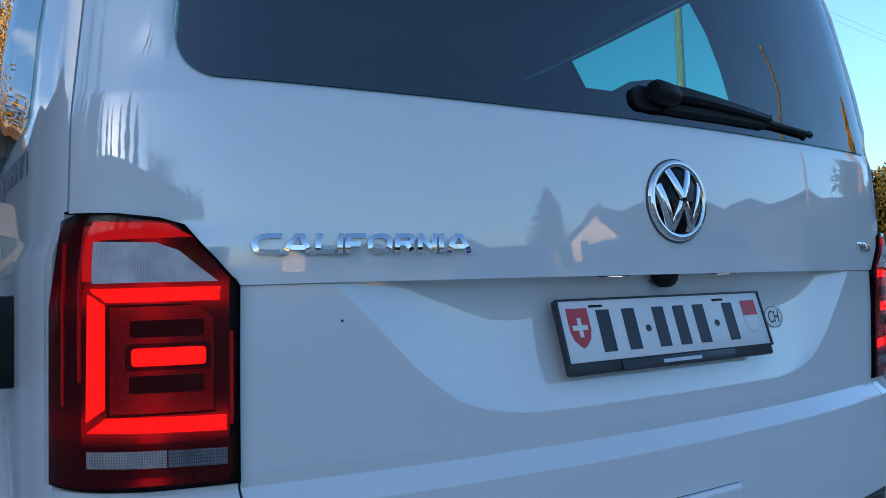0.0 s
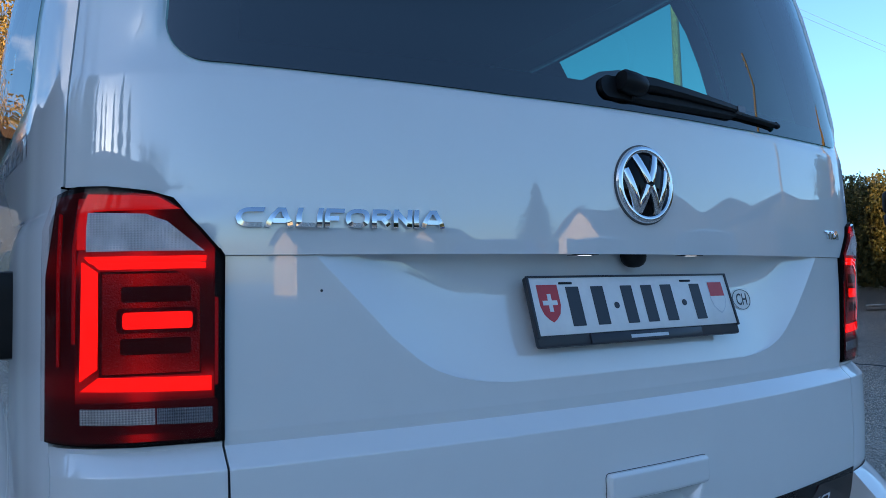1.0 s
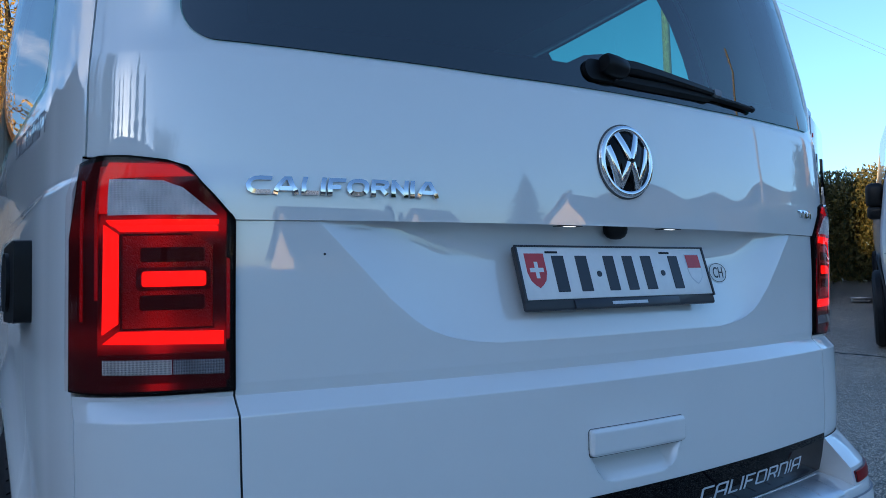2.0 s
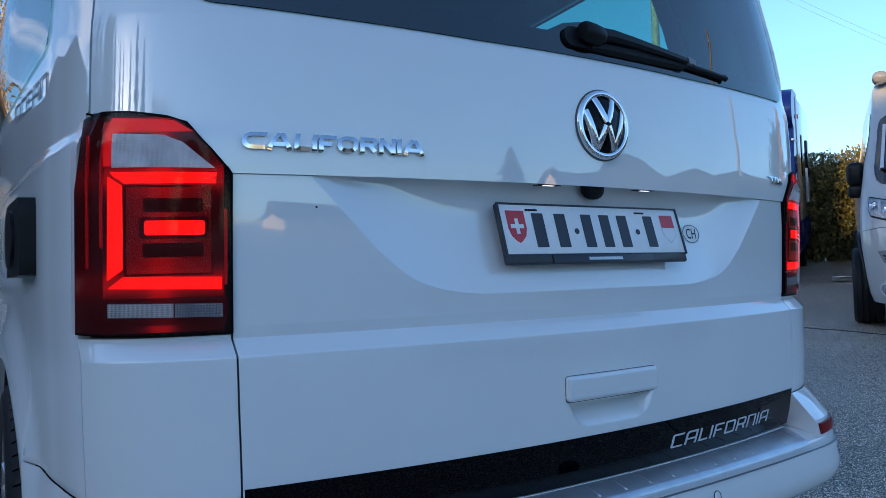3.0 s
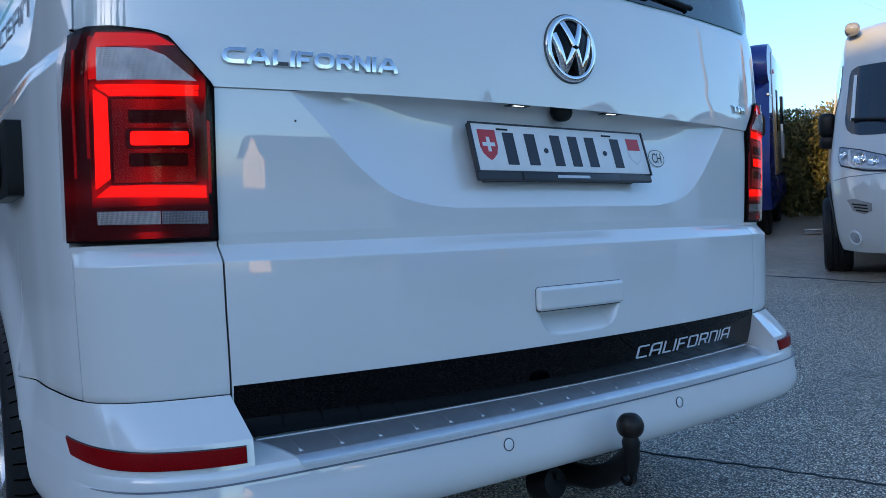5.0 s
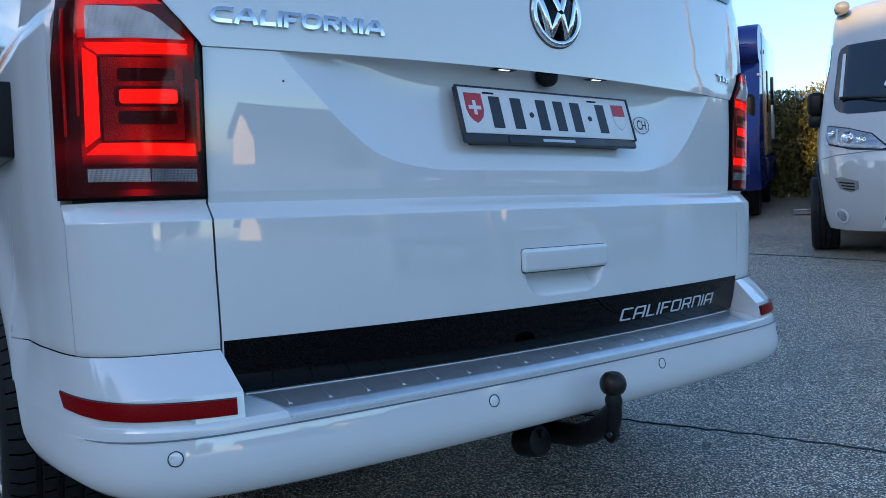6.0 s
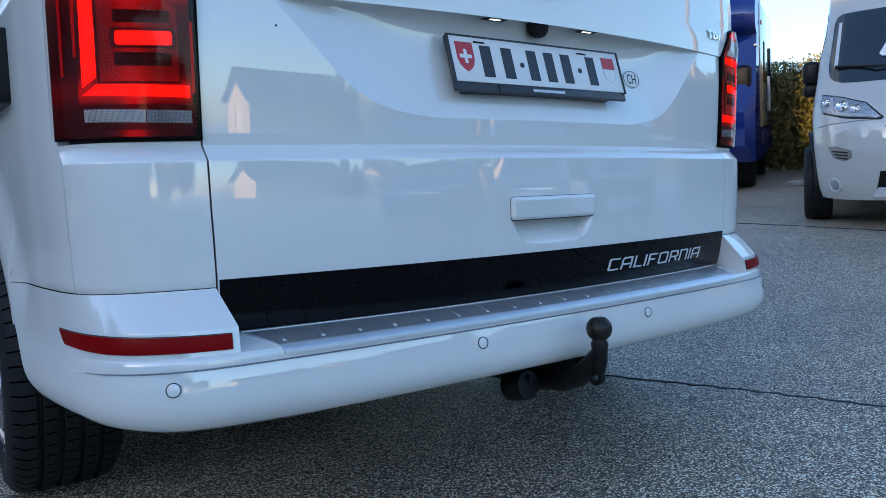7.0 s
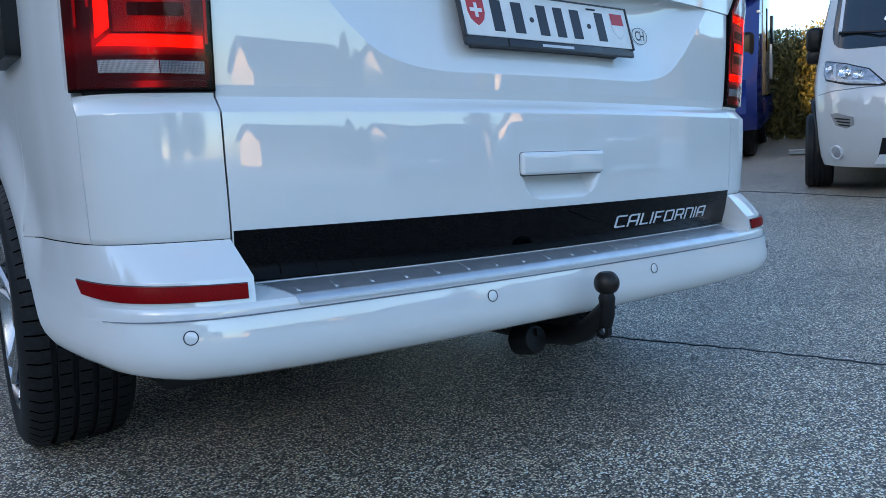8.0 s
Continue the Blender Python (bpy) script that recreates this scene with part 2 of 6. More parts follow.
def box(bm, x0, x1, y0, y1, z0, z1, bevel=0.0, seg=2):
    b = bmesh.new()
    bmesh.ops.create_cube(b, size=1.0)
    for v in b.verts:
        v.co = Vector(((x0 + x1) / 2 + v.co.x * (x1 - x0), (y0 + y1) / 2 + v.co.y * (y1 - y0), (z0 + z1) / 2 + v.co.z * (z1 - z0)))
    if bevel:
        bmesh.ops.bevel(b, geom=b.edges[:], offset=bevel, segments=seg, affect='EDGES', profile=0.5)
    join(bm, b)


def join(bm, b, m=None):
    me = bpy.data.meshes.new("tmp")
    if m is not None:
        b.transform(m)
    b.to_mesh(me)
    b.free()
    bm.from_mesh(me)
    bpy.data.meshes.remove(me)


def tube(bm, pts, r, n=12, cap=True):
    pts = [Vector(p) for p in pts]
    rs = r if isinstance(r, (list, tuple)) else [r] * len(pts)
    rings = []
    for i, p in enumerate(pts):
        d = (pts[min(i + 1, len(pts) - 1)] - pts[max(i - 1, 0)]).normalized()
        a = d.orthogonal().normalized() if i == 0 else (rings_a - d * rings_a.dot(d)).normalized()
        rings_a = a
        c = d.cross(a)
        rings.append([bm.verts.new(p + (a * math.cos(t) + c * math.sin(t)) * rs[i]) for t in np.linspace(0, 2 * math.pi, n, endpoint=False)])
    for u, v in zip(rings, rings[1:]):
        for k in range(n):
            bm.faces.new((u[k], u[(k + 1) % n], v[(k + 1) % n], v[k]))
    if cap:
        bm.faces.new(rings[0][::-1])
        bm.faces.new(rings[-1])


def lathe(bm, prof, axis=Matrix.Identity(4), n=48, closed=False):
    """Turns (radius, height) points round z, then places them by axis."""
    rings = [[bm.verts.new(axis @ Vector((r * math.cos(t), r * math.sin(t), h))) for t in np.linspace(0, 2 * math.pi, n, endpoint=False)] for r, h in prof]
    pairs = list(zip(rings, rings[1:])) + ([(rings[-1], rings[0])] if closed else [])
    for u, v in pairs:
        for k in range(n):
            bm.faces.new((u[k], u[(k + 1) % n], v[(k + 1) % n], v[k]))
    if not closed:
        for ring, flip in ((rings[0], True), (rings[-1], False)):
            if (ring[0].co - ring[n // 2].co).length > 1e-5:
                bm.faces.new(ring[::-1] if flip else ring)


def loft(bm, sections, cap=True):
    rings = [[bm.verts.new(p) for p in sec] for sec in sections]
    for a, b in zip(rings, rings[1:]):
        n = len(a)
        for k in range(n):
            bm.faces.new((a[k], a[(k + 1) % n], b[(k + 1) % n], b[k]))
    if cap:
        bm.faces.new(rings[0][::-1])
        bm.faces.new(rings[-1])
    bmesh.ops.recalc_face_normals(bm, faces=bm.faces[:])


def glyphs(text, width, height, depth=0.002, weight=0.0):
    """The letters as a mesh, fitted to width and height, from the middle of the line."""
    cu = bpy.data.curves.new("glyphs", 'FONT')
    cu.body, cu.extrude, cu.offset, cu.resolution_u = text, 0.02, weight, 3
    ob = bpy.data.objects.new("glyphs", cu)
    scene.collection.objects.link(ob)
    bpy.context.view_layer.update()
    me = bpy.data.meshes.new_from_object(ob.evaluated_get(bpy.context.evaluated_depsgraph_get()))
    bpy.data.objects.remove(ob)
    b = bmesh.new()
    b.from_mesh(me)
    bpy.data.meshes.remove(me)
    xs, ys = [v.co.x for v in b.verts], [v.co.y for v in b.verts]
    zs = [v.co.z for v in b.verts]
    x0, x1, y0, y1, z0, z1 = min(xs), max(xs), min(ys), max(ys), min(zs), max(zs)
    for v in b.verts:
        v.co = Vector((((v.co.x - x0) / (x1 - x0) - 0.5) * width, ((v.co.y - y0) / (y1 - y0) - 0.5) * height, (v.co.z - z0) / (z1 - z0) * depth))
    return b


def loop(n=20, p=2.6):
    """A rounded closed letter line in the unit square."""
    out = []
    for t in np.linspace(0, 2 * math.pi, n, endpoint=False):
        c, q = math.cos(t), math.sin(t)
        out.append((.5 + .5 * math.copysign(abs(c) ** (2 / p), c), .5 + .5 * math.copysign(abs(q) ** (2 / p), q)))
    return out + out[:1]


# letters as lines in a unit square: width, then strokes
ROUND = {
    "C": (.86, [[(1, 1), (.5, 1), (.26, .96), (.08, .82), (0, .5), (.08, .18), (.26, .04), (.5, 0), (1, 0)]]),
    "A": (.98, [[(0, 0), (.40, 1), (.60, 1), (1, 0)], [(.22, .27), (.78, .27)]]),
    "L": (.56, [[(0, 1), (0, 0), (1, 0)]]), "I": (.0, [[(0, 1), (0, 0)]]),
    "F": (.60, [[(0, 0), (0, 1), (1, 1)], [(0, .46), (.88, .46)]]),
    "O": (.86, [loop()]),
    "R": (.68, [[(0, 0), (0, 1), (.70, 1), (.92, .93), (1, .76), (.92, .58), (.70, .50), (0, .50)], [(.56, .50), (1, 0)]]),
    "T": (.72, [[(0, 1), (1, 1)], [(.5, 1), (.5, 0)]]), "D": (.66, [[(.4, 1), (0, 1), (0, 0), (.4, 0), (.78, .10), (1, .35), (1, .65), (.78, .90), (.4, 1)]]),
    "N": (.66, [[(0, 0), (0, 1)], [(.04, .96), (.96, .04)], [(1, 0), (1, 1)]])}
SQUARE = {
    "C": (.62, [[(1, 1), (.10, 1), (0, .93), (0, .07), (.10, 0), (1, 0)]]), "A": (.66, [[(0, 0), (.0, .85), (.16, 1), (1, 1), (1, 0)], [(0, .40), (1, .40)]]),
    "L": (.50, [[(0, 1), (0, 0), (1, 0)]]), "I": (.0, [[(0, 1), (0, 0)]]), "F": (.55, [[(0, 0), (0, 1), (1, 1)], [(0, .50), (.85, .50)]]),
    "O": (.66, [[(.5, 1), (.08, 1), (0, .94), (0, .06), (.08, 0), (.92, 0), (1, .06), (1, .94), (.92, 1), (.5, 1)]]),
    "R": (.62, [[(0, 0), (0, 1), (.92, 1), (1, .93), (1, .52), (.92, .45), (0, .45)], [(.66, .45), (1, 0)]]),
    "N": (.62, [[(0, 0), (0, 1), (.92, 1), (1, .93), (1, 0)]]), "E": (.58, [[(1, 1), (0, 1), (0, 0), (1, 0)], [(0, .5), (.85, .5)]])}


def stroke_text(text, face, width, height, weight, depth, gap, wide=1.0, shear=0.0, dome=0.0):
    """Letters of even strokes with bevelled edges, fitted to width and height; domed ones lean upwards."""
    bm = bmesh.new()
    h = weight / 2
    x = 0.0
    for ch in text:
        w, lines = face[ch]
        for k, line in enumerate(lines):
            pts = [Vector((x + h + px * w, h + py * (1 - weight))) for px, py in line]
            fine = [pts[0]]
            for a, b in zip(pts, pts[1:]):
                n = max(1, int((b - a).length / .14))
                fine += [a.lerp(b, (i + 1) / n) for i in range(n)]
            ring = (fine[0] - fine[-1]).length < 1e-6
            if ring:
                fine = fine[:-1]
            else:
                ends = (fine[0] - fine[1]).normalized() * h, (fine[-1] - fine[-2]).normalized() * h
                if not (ch in "ARN" and k == 1) and not (ch == "F" and k == 1):
                    flat = [e if abs(e.x) < 1e-4 or abs(e.y) < 1e-4 else Vector((0, math.copysign(h, e.y))) for e in ends]
                    fine[0], fine[-1] = fine[0] + flat[0], fine[-1] + flat[1]
            rows, m = [], len(fine)
            for i, p in enumerate(fine):
                a = fine[i - 1] if i or ring else None
                b = fine[(i + 1) % m] if i < m - 1 or ring else None
                d0, d1 = (p - a).normalized() if a else None, (b - p).normalized() if b else None
                d0, d1 = d0 or d1, d1 or d0
                n0, n1 = Vector((-d0.y, d0.x)), Vector((-d1.y, d1.x))
                nn = (n0 + n1).normalized()
                nn = nn / max(.45, nn.dot(n1))
                top = depth * (1 + .02 * k)
                rows.append([bm.verts.new((q.x, q.y, z)) for q, z in ((p + nn * h, 0), (p + nn * h, top * .8), (p + nn * h * .9, top), (p - nn * h * .9, top), (p - nn * h, top * .8), (p - nn * h, 0))])
            for u, v in list(zip(rows, rows[1:])) + ([(rows[-1], rows[0])] if ring else []):
                for c in range(5):
                    bm.faces.new((u[c], u[c + 1], v[c + 1], v[c]))
            if not ring:
                bm.faces.new(rows[0])
                bm.faces.new(rows[-1])
        x += w + weight + gap * .5
    bmesh.ops.recalc_face_normals(bm, faces=bm.faces[:])
    total = x - gap * .5
    for v in bm.verts:
        y = (v.co.y - .5) * height
        z = v.co.z + (dome * (1 - (2 * y / height + .50) ** 2) if v.co.z > depth * .6 else 0)
        v.co = Vector(((v.co.x / total - .5) * width + shear * y, y, z))
    return bm


# ---- the van's outer skin: a plan line swept up a rear profile ----
def spline(pts, n=24):
    p = np.array(pts, float)
    q = np.vstack([2 * p[0] - p[1], p, 2 * p[-1] - p[-2]])
    out = []
    for i in range(1, len(q) - 2):
        a, b, c, d = q[i - 1], q[i], q[i + 1], q[i + 2]
        for t in np.linspace(0, 1, n, endpoint=False):
            out.append(0.5 * (2 * b + (c - a) * t + (2 * a - 5 * b + 4 * c - d) * t * t + (3 * b - a - 3 * c + d) * t ** 3))
    out.append(p[-1])
    return np.array(out)


class Line:
    """A plan line given for the right half, taken by its length from the middle."""

    def __init__(self, pts):
        self.c = spline(pts)
        self.arc = np.concatenate([[0], np.cumsum(np.hypot(*np.diff(self.c, axis=0).T))])

    def at(self, s):
        a = abs(s)
        x, y = np.interp(a, self.arc, self.c[:, 0]), np.interp(a, self.arc, self.c[:, 1])
        return (x if s >= 0 else -x), y

    def at_x(self, x):
        i = np.argmax(self.c[:, 0] >= abs(x))
        return float(np.interp(abs(x), self.c[:i + 1, 0], self.arc[:i + 1])) * (1 if x >= 0 else -1)

    def at_y(self, y):
        return float(np.interp(y, self.c[60:, 1], self.arc[60:]))


REAR = Line([(0, 0), (.15, .003), (.3, .012), (.45, .026), (.6, .047), (.7, .0635), (.76, .076), (.82, .094), (.87, .116), (.905, .142),
             (.928, .172), (.943, .21), (.954, .26), (.964, .33), (.977, .45), (.995, .8), (1.015, 1.3), (1.030, 2.0), (1.032, 3.0), (1.02, 3.8), (.99, 4.2), (.95, 4.5)])
PROFILE = ([.44, .49, .53, .585, .65, .75, .7865, .7885, .8140, .8145, .8325, .8335, .9, .96, 1.0, 1.06, 1.0725, 1.0738, 1.10, 1.15, 1.2, 1.227, 1.3, 1.320, 1.326, 1.345, 1.36, 1.40, 1.5, 1.7, 1.85, 1.955, 1.995, 2.02, 2.04, 2.045],
           [.03, .018, .008, 0, -.003, -.004, -.0035, -.0022, .0226, .0226, .0190, .0189, .0154, .0124, .0106, .0098, .0096, .0052, .0045, .0037, .0038, .0042, .0065, .0073, .0078, .0118, .0145, .0205, .032, .062, .098, .132, .182, .285, .485, .70])
WIDTH = ([.3, .5, .7, .9, 1.10, 1.128, 1.152, 1.3, 1.5, 1.7, 1.85, 1.955, 1.995, 2.02, 2.04, 2.045],
         [.94, .945, .952, .955, .955, .954, .941, .936, .913, .880, .855, .825, .75, .59, .30, .0015])


def smoothstep(a, b, x):
    t = min(1.0, max(0.0, (x - a) / (b - a)))
    return t * t * (3 - 2 * t)


def skin(s, z, off=0.0):
    """A point of the van's skin: s along the plan line, z up, off outwards."""
    def p(s, z):
        x, y = REAR.at(s)
        grow = 1 + .07 * smoothstep(.0, 1.4, y) * smoothstep(1.05, 1.85, z)
        return Vector((x * grow * np.interp(z, *WIDTH) / .955, y + np.interp(z, *PROFILE), z))
    v = p(s, z)
    if off:
        e = 0.004
        n = (p(s + e, z) - p(s - e, z)).cross(p(s, z + e) - p(s, z - e)).normalized()
        v = v + n * off
    return v


def steps(a, b, d):
    return list(np.linspace(a, b, max(2, int(math.ceil(abs(b - a) / d)) + 1)))


def steps_n(a, b, n):
    return list(np.linspace(a, b, n))


def sheet(bm, cols, rows, off=0.0, depth=0.004, place=skin, dent=None):
    """A patch of skin: cols are s values, rows(s) gives the z values; the rim turns in by depth."""
    g = []
    for s in cols:
        zs = rows(s)
        g.append([bm.verts.new(place(s, z, off + (dent(s, z) if dent else 0.0))) for z in zs])
    for a, b in zip(g, g[1:]):
        for k in range(len(a) - 1):
            bm.faces.new((a[k], b[k], b[k + 1], a[k + 1]))
    if depth:
        ring = [c[0] for c in g] + g[-1][1:] + [c[-1] for c in g[-2::-1]] + g[0][-2:0:-1]
        sz = [(s, rows(s)[0]) for s in cols] + [(cols[-1], z) for z in rows(cols[-1])[1:]] + [(s, rows(s)[-1]) for s in cols[-2::-1]] + [(cols[0], z) for z in rows(cols[0])[-2:0:-1]]
        inner = [bm.verts.new(place(s, z, off - depth + (dent(s, z) if dent else 0.0))) for s, z in sz]
        n = len(ring)
        for i in range(n):
            j = (i + 1) % n
            bm.faces.new((ring[j], ring[i], inner[i], inner[j]))


def span(poly):
    """For a polygon of (s, z) met once by every upright line: its columns' lower and upper z."""
    def f(s):
        zs = []
        for (s0, z0), (s1, z1) in zip(poly, poly[1:] + poly[:1]):
            if min(s0, s1) - 2e-6 <= s <= max(s0, s1) + 2e-6:
                zs += [z0, z1] if abs(s1 - s0) < 4e-6 else [z0 + (z1 - z0) * (s - s0) / (s1 - s0)]
        return min(zs), max(zs)
    return f


def slab(bm, poly, off, depth=0.004, ds=0.012, nz=3, place=skin):
    poly = [(round(float(a), 6), round(float(b), 6)) for a, b in poly]
    keys = sorted({round(p[0], 6) for p in poly})
    cols = []
    for a, b in zip(keys, keys[1:]):
        cols += steps(a, b, ds)[:-1]
    cols.append(keys[-1])
    f = span(poly)

    def rows(s):
        lo, hi = f(s)
        if hi - lo < 0.0004:
            mid = (lo + hi) / 2
            lo, hi = mid - 0.0002, mid + 0.0002
        return list(np.linspace(lo, hi, nz))
    sheet(bm, cols, rows, off, depth, place)


def mirror_s(poly):
    return [(-s, z) for s, z in poly]


def rounded(s0, s1, z0, z1, r, n=5):
    out = []
    for cs, cz, a in ((s1 - r, z1 - r, 0), (s0 + r, z1 - r, 90), (s0 + r, z0 + r, 180), (s1 - r, z0 + r, 270)):
        for t in np.linspace(a, a + 90, n):
            out.append((cs + r * math.cos(radians(t)), cz + r * math.sin(radians(t))))
    return out


# ---- ground: level under the van, rising towards the hedge ----
def ground_z(x, y):
    d = 0.87 * x + 0.49 * y
    z = 0.09 * 0.6 * math.log1p(math.exp(min(60.0, (d - 2.0) / 0.6)))
    return min(z, 1.25 + 0.01 * max(0.0, d - 14)) if d > 14 else z


def build_ground():
    bm = bmesh.new()
    axis = [-900, -300, -120, -60, -40, -28, -20, -14] + list(np.arange(-10, 16.1, 0.5)) + [18, 22, 28, 40, 60, 120, 300, 900]
    g = [[bm.verts.new((x, y, ground_z(x, y))) for y in axis] for x in axis]
    for a, b in zip(g, g[1:]):
        for k in range(len(axis) - 1):
            bm.faces.new((a[k], b[k], b[k + 1], a[k + 1]))
    ob = part("ground", bm, ASPHALT)
    tagged(ob, "worn grey asphalt yard with pale aggregate and sealed joints", "ground", kind="structure")


build_ground()

# ---- the van ----
van = tagged(empty("camper_van"), "white camper van seen from behind, clean paint, tail lamps lit", "van")

S_GATE = REAR.at_x(.735)
S_LAMP = .993
S_TOP = .983
SIDE_END = REAR.at_y(3.3)
AXLE_Y, TYRE_R = .975, .345
AXLES = (AXLE_Y, AXLE_Y + 3.0)


def hollow_edge(z):
    """Half width of the number plate's hollow at its rim, and where its floor begins."""
    xb = float(np.interp(z, [.868, .873, .880, .886, .897, .914, .95, 1.073], [.29, .345, .380, .400, .428, .454, .497, .612]))
    return max(0.02, xb - hollow_floor(z) / .28), xb


def hollow_floor(z):
    return float(np.interp(z, [.868, .90, .95, .98, 1.0, 1.015, 1.03, 1.05, 1.0735], [0, .0105, .0275, .0372, .0425, .0443, .0442, .0415, .0352]))


def recess(s, z):
    """Depth of the number plate's hollow and of the hand hollow under the handle."""
    x, d = abs(s), 0.0
    if .868 < z < 1.0735:
        xb = hollow_edge(z)[1]
        a, b = hollow_floor(z), .28 * (xb - x)
        d = (a ** -2.6 + b ** -2.6) ** (-1 / 2.6) if a > 1e-6 and b > 1e-6 else 0.0
    if .60 < z < .672:
        xb = float(np.interp(z, [.600, .604, .612, .625, .672], [.04, .070, .093, .105, .128]))
        d = max(d, min(.034, .95 * (z - .602), 1.6 * (xb - x))) if xb > x and z > .602 else d
    return -d


def build_tailgate():
    bm = bmesh.new()
    cols = steps(-S_GATE + .0015, S_GATE - .0015, .005)
    rows = sorted(set([.489, .51, .53, .56, .585, .598, .601, .604, .608, .612, .616, .62, .626, .632, .64, .65, .66, .666, .670, .673, .70, .73, .75, .77, .784, .7865, .7875, .7885, .80,
                       .807, .8135, .8140, .8145, .8155, .823, .8315, .8325, .8335, .8345, .84, .85, .86, .866, .868, .870, .872, .874, .877, .880, .883, .886, .890, .895, .90, .907, .914, .922, .93, .94, .95, .96, .97, .98, .99, 1.0, 1.01, 1.02, 1.03, 1.045, 1.055, 1.062, 1.068, 1.0725]))
    # columns follow the rim and the floor of the hollow, so that its edges stay crisp
    edge = S_GATE - .0015

    def across(k, z):
        x1, xb = hollow_edge(min(z, 1.0735))
        x1 = min(x1, xb - .02)
        a = abs(k)
        x = (x1 - .002) * a if a <= 1 else x1 - .002 + .004 * (a - 1) if a <= 2 else x1 + .002 + (xb - x1 - .0035) * (a - 2) if a <= 3 else xb - .0015 + .003 * (a - 3) if a <= 4 else xb + .0015 + (edge - xb - .0015) * (a - 4)
        return math.copysign(max(0.0, x), k)
    half_cols = steps_n(0, 1, 61) + steps_n(1, 2, 3)[1:] + steps_n(2, 3, 9)[1:] + steps_n(3, 4, 3)[1:] + steps_n(4, 5, 31)[1:]
    sheet(bm, [-k for k in half_cols[:0:-1]] + half_cols, lambda k: rows, 0, .012, place=lambda k, z, off: skin(across(k, z), z, off + recess(across(k, z), z)))
    # under the lip
    lip = [bm.verts.new(skin(s, 1.0738)) for s in cols]
    deep = [bm.verts.new(skin(s, 1.0725, recess(s, 1.0725) - .002)) for s in cols]
    for i in range(len(cols) - 1):
        bm.faces.new((lip[i + 1], lip[i], deep[i], deep[i + 1]))
    # upper panel and the frame beside the rear window, one smooth piece
    up = bmesh.new()
    top = S_TOP - .003
    knots = [S_GATE - .0015, .747, .768, .785, .815, .845, .90, .945, top]
    low_z = [1.0738, 1.085, 1.108, 1.126, 1.150, 1.161, 1.168, 1.171, 1.1725]
    side = sorted(set([round(v, 5) for v in steps(0, .73, .0125)] + knots + [.754, .761, .776, .80, .83, .838, .842, .848, .854, .86, .868, .875, .887, .915, .93, .955, .97]))
    us = [-v for v in side[:0:-1]] + side

    def up_rows(s):
        zl = float(np.interp(abs(s), knots, low_z))
        return [zl + (1.182 - zl) * t for t in (0, .016, .05, .105, .2, .32, .44, .56, .68, .8, .9, 1.0)] + [1.20, 1.22, 1.24, 1.26, 1.28, 1.30, 1.312, 1.318, 1.321, 1.325, 1.328, 1.336, 1.345, 1.36]
    sheet(up, us, up_rows, 0, 0)

    def proud(s, z):
        return .009 * smoothstep(.838, .848, abs(s)) * (1 - smoothstep(.858, .905, abs(s))) * smoothstep(1.36, 1.42, z)
    for sg in (-1, 1):
        sheet(up, [u for u in us if u * sg > .784], lambda s: [1.36, 1.375, 1.39, 1.405] + steps(1.42, 1.88, .02), 0, 0, dent=proud)
    bmesh.ops.remove_doubles(up, verts=up.verts[:], dist=.0002)
    join(bm, up)
    for sg in (-1, 1):
        lin = bmesh.new()
        sheet(lin, [u for u in us if u * sg > .76], lambda s: steps(1.37, 1.88, .05), -.022, 0)
        part("frame_lining", lin, LINER, van, "dark grey lining inside the tailgate frame")
    sheet(bm, steps(-S_TOP + .003, S_TOP - .003, .03), lambda s: steps(1.88, 1.96, .02), 0, .02)
    return part("tailgate", bm, WHITE, van, "white tailgate with a hollow for the number plate")


tailgate = build_tailgate()


def arch_z(y, low=.30):
    for a in AXLES:
        if abs(y - a) < .395:
            return max(low, TYRE_R + math.sqrt(.395 ** 2 - (y - a) ** 2))
    return low


def side_low(s):
    y = REAR.at(s)[1]
    z = arch_z(y)
    return .569 if y < .60 and z < .569 or y < .545 else z


def flare(s, z):
    return arch_swell(REAR.at(s)[1], z)


def arch_swell(y, z):
    """The wheel arches stand out from the flank."""
    return max(.022 * (1 - smoothstep(.42, .53, math.hypot(y - a, z - TYRE_R))) for a in AXLES)


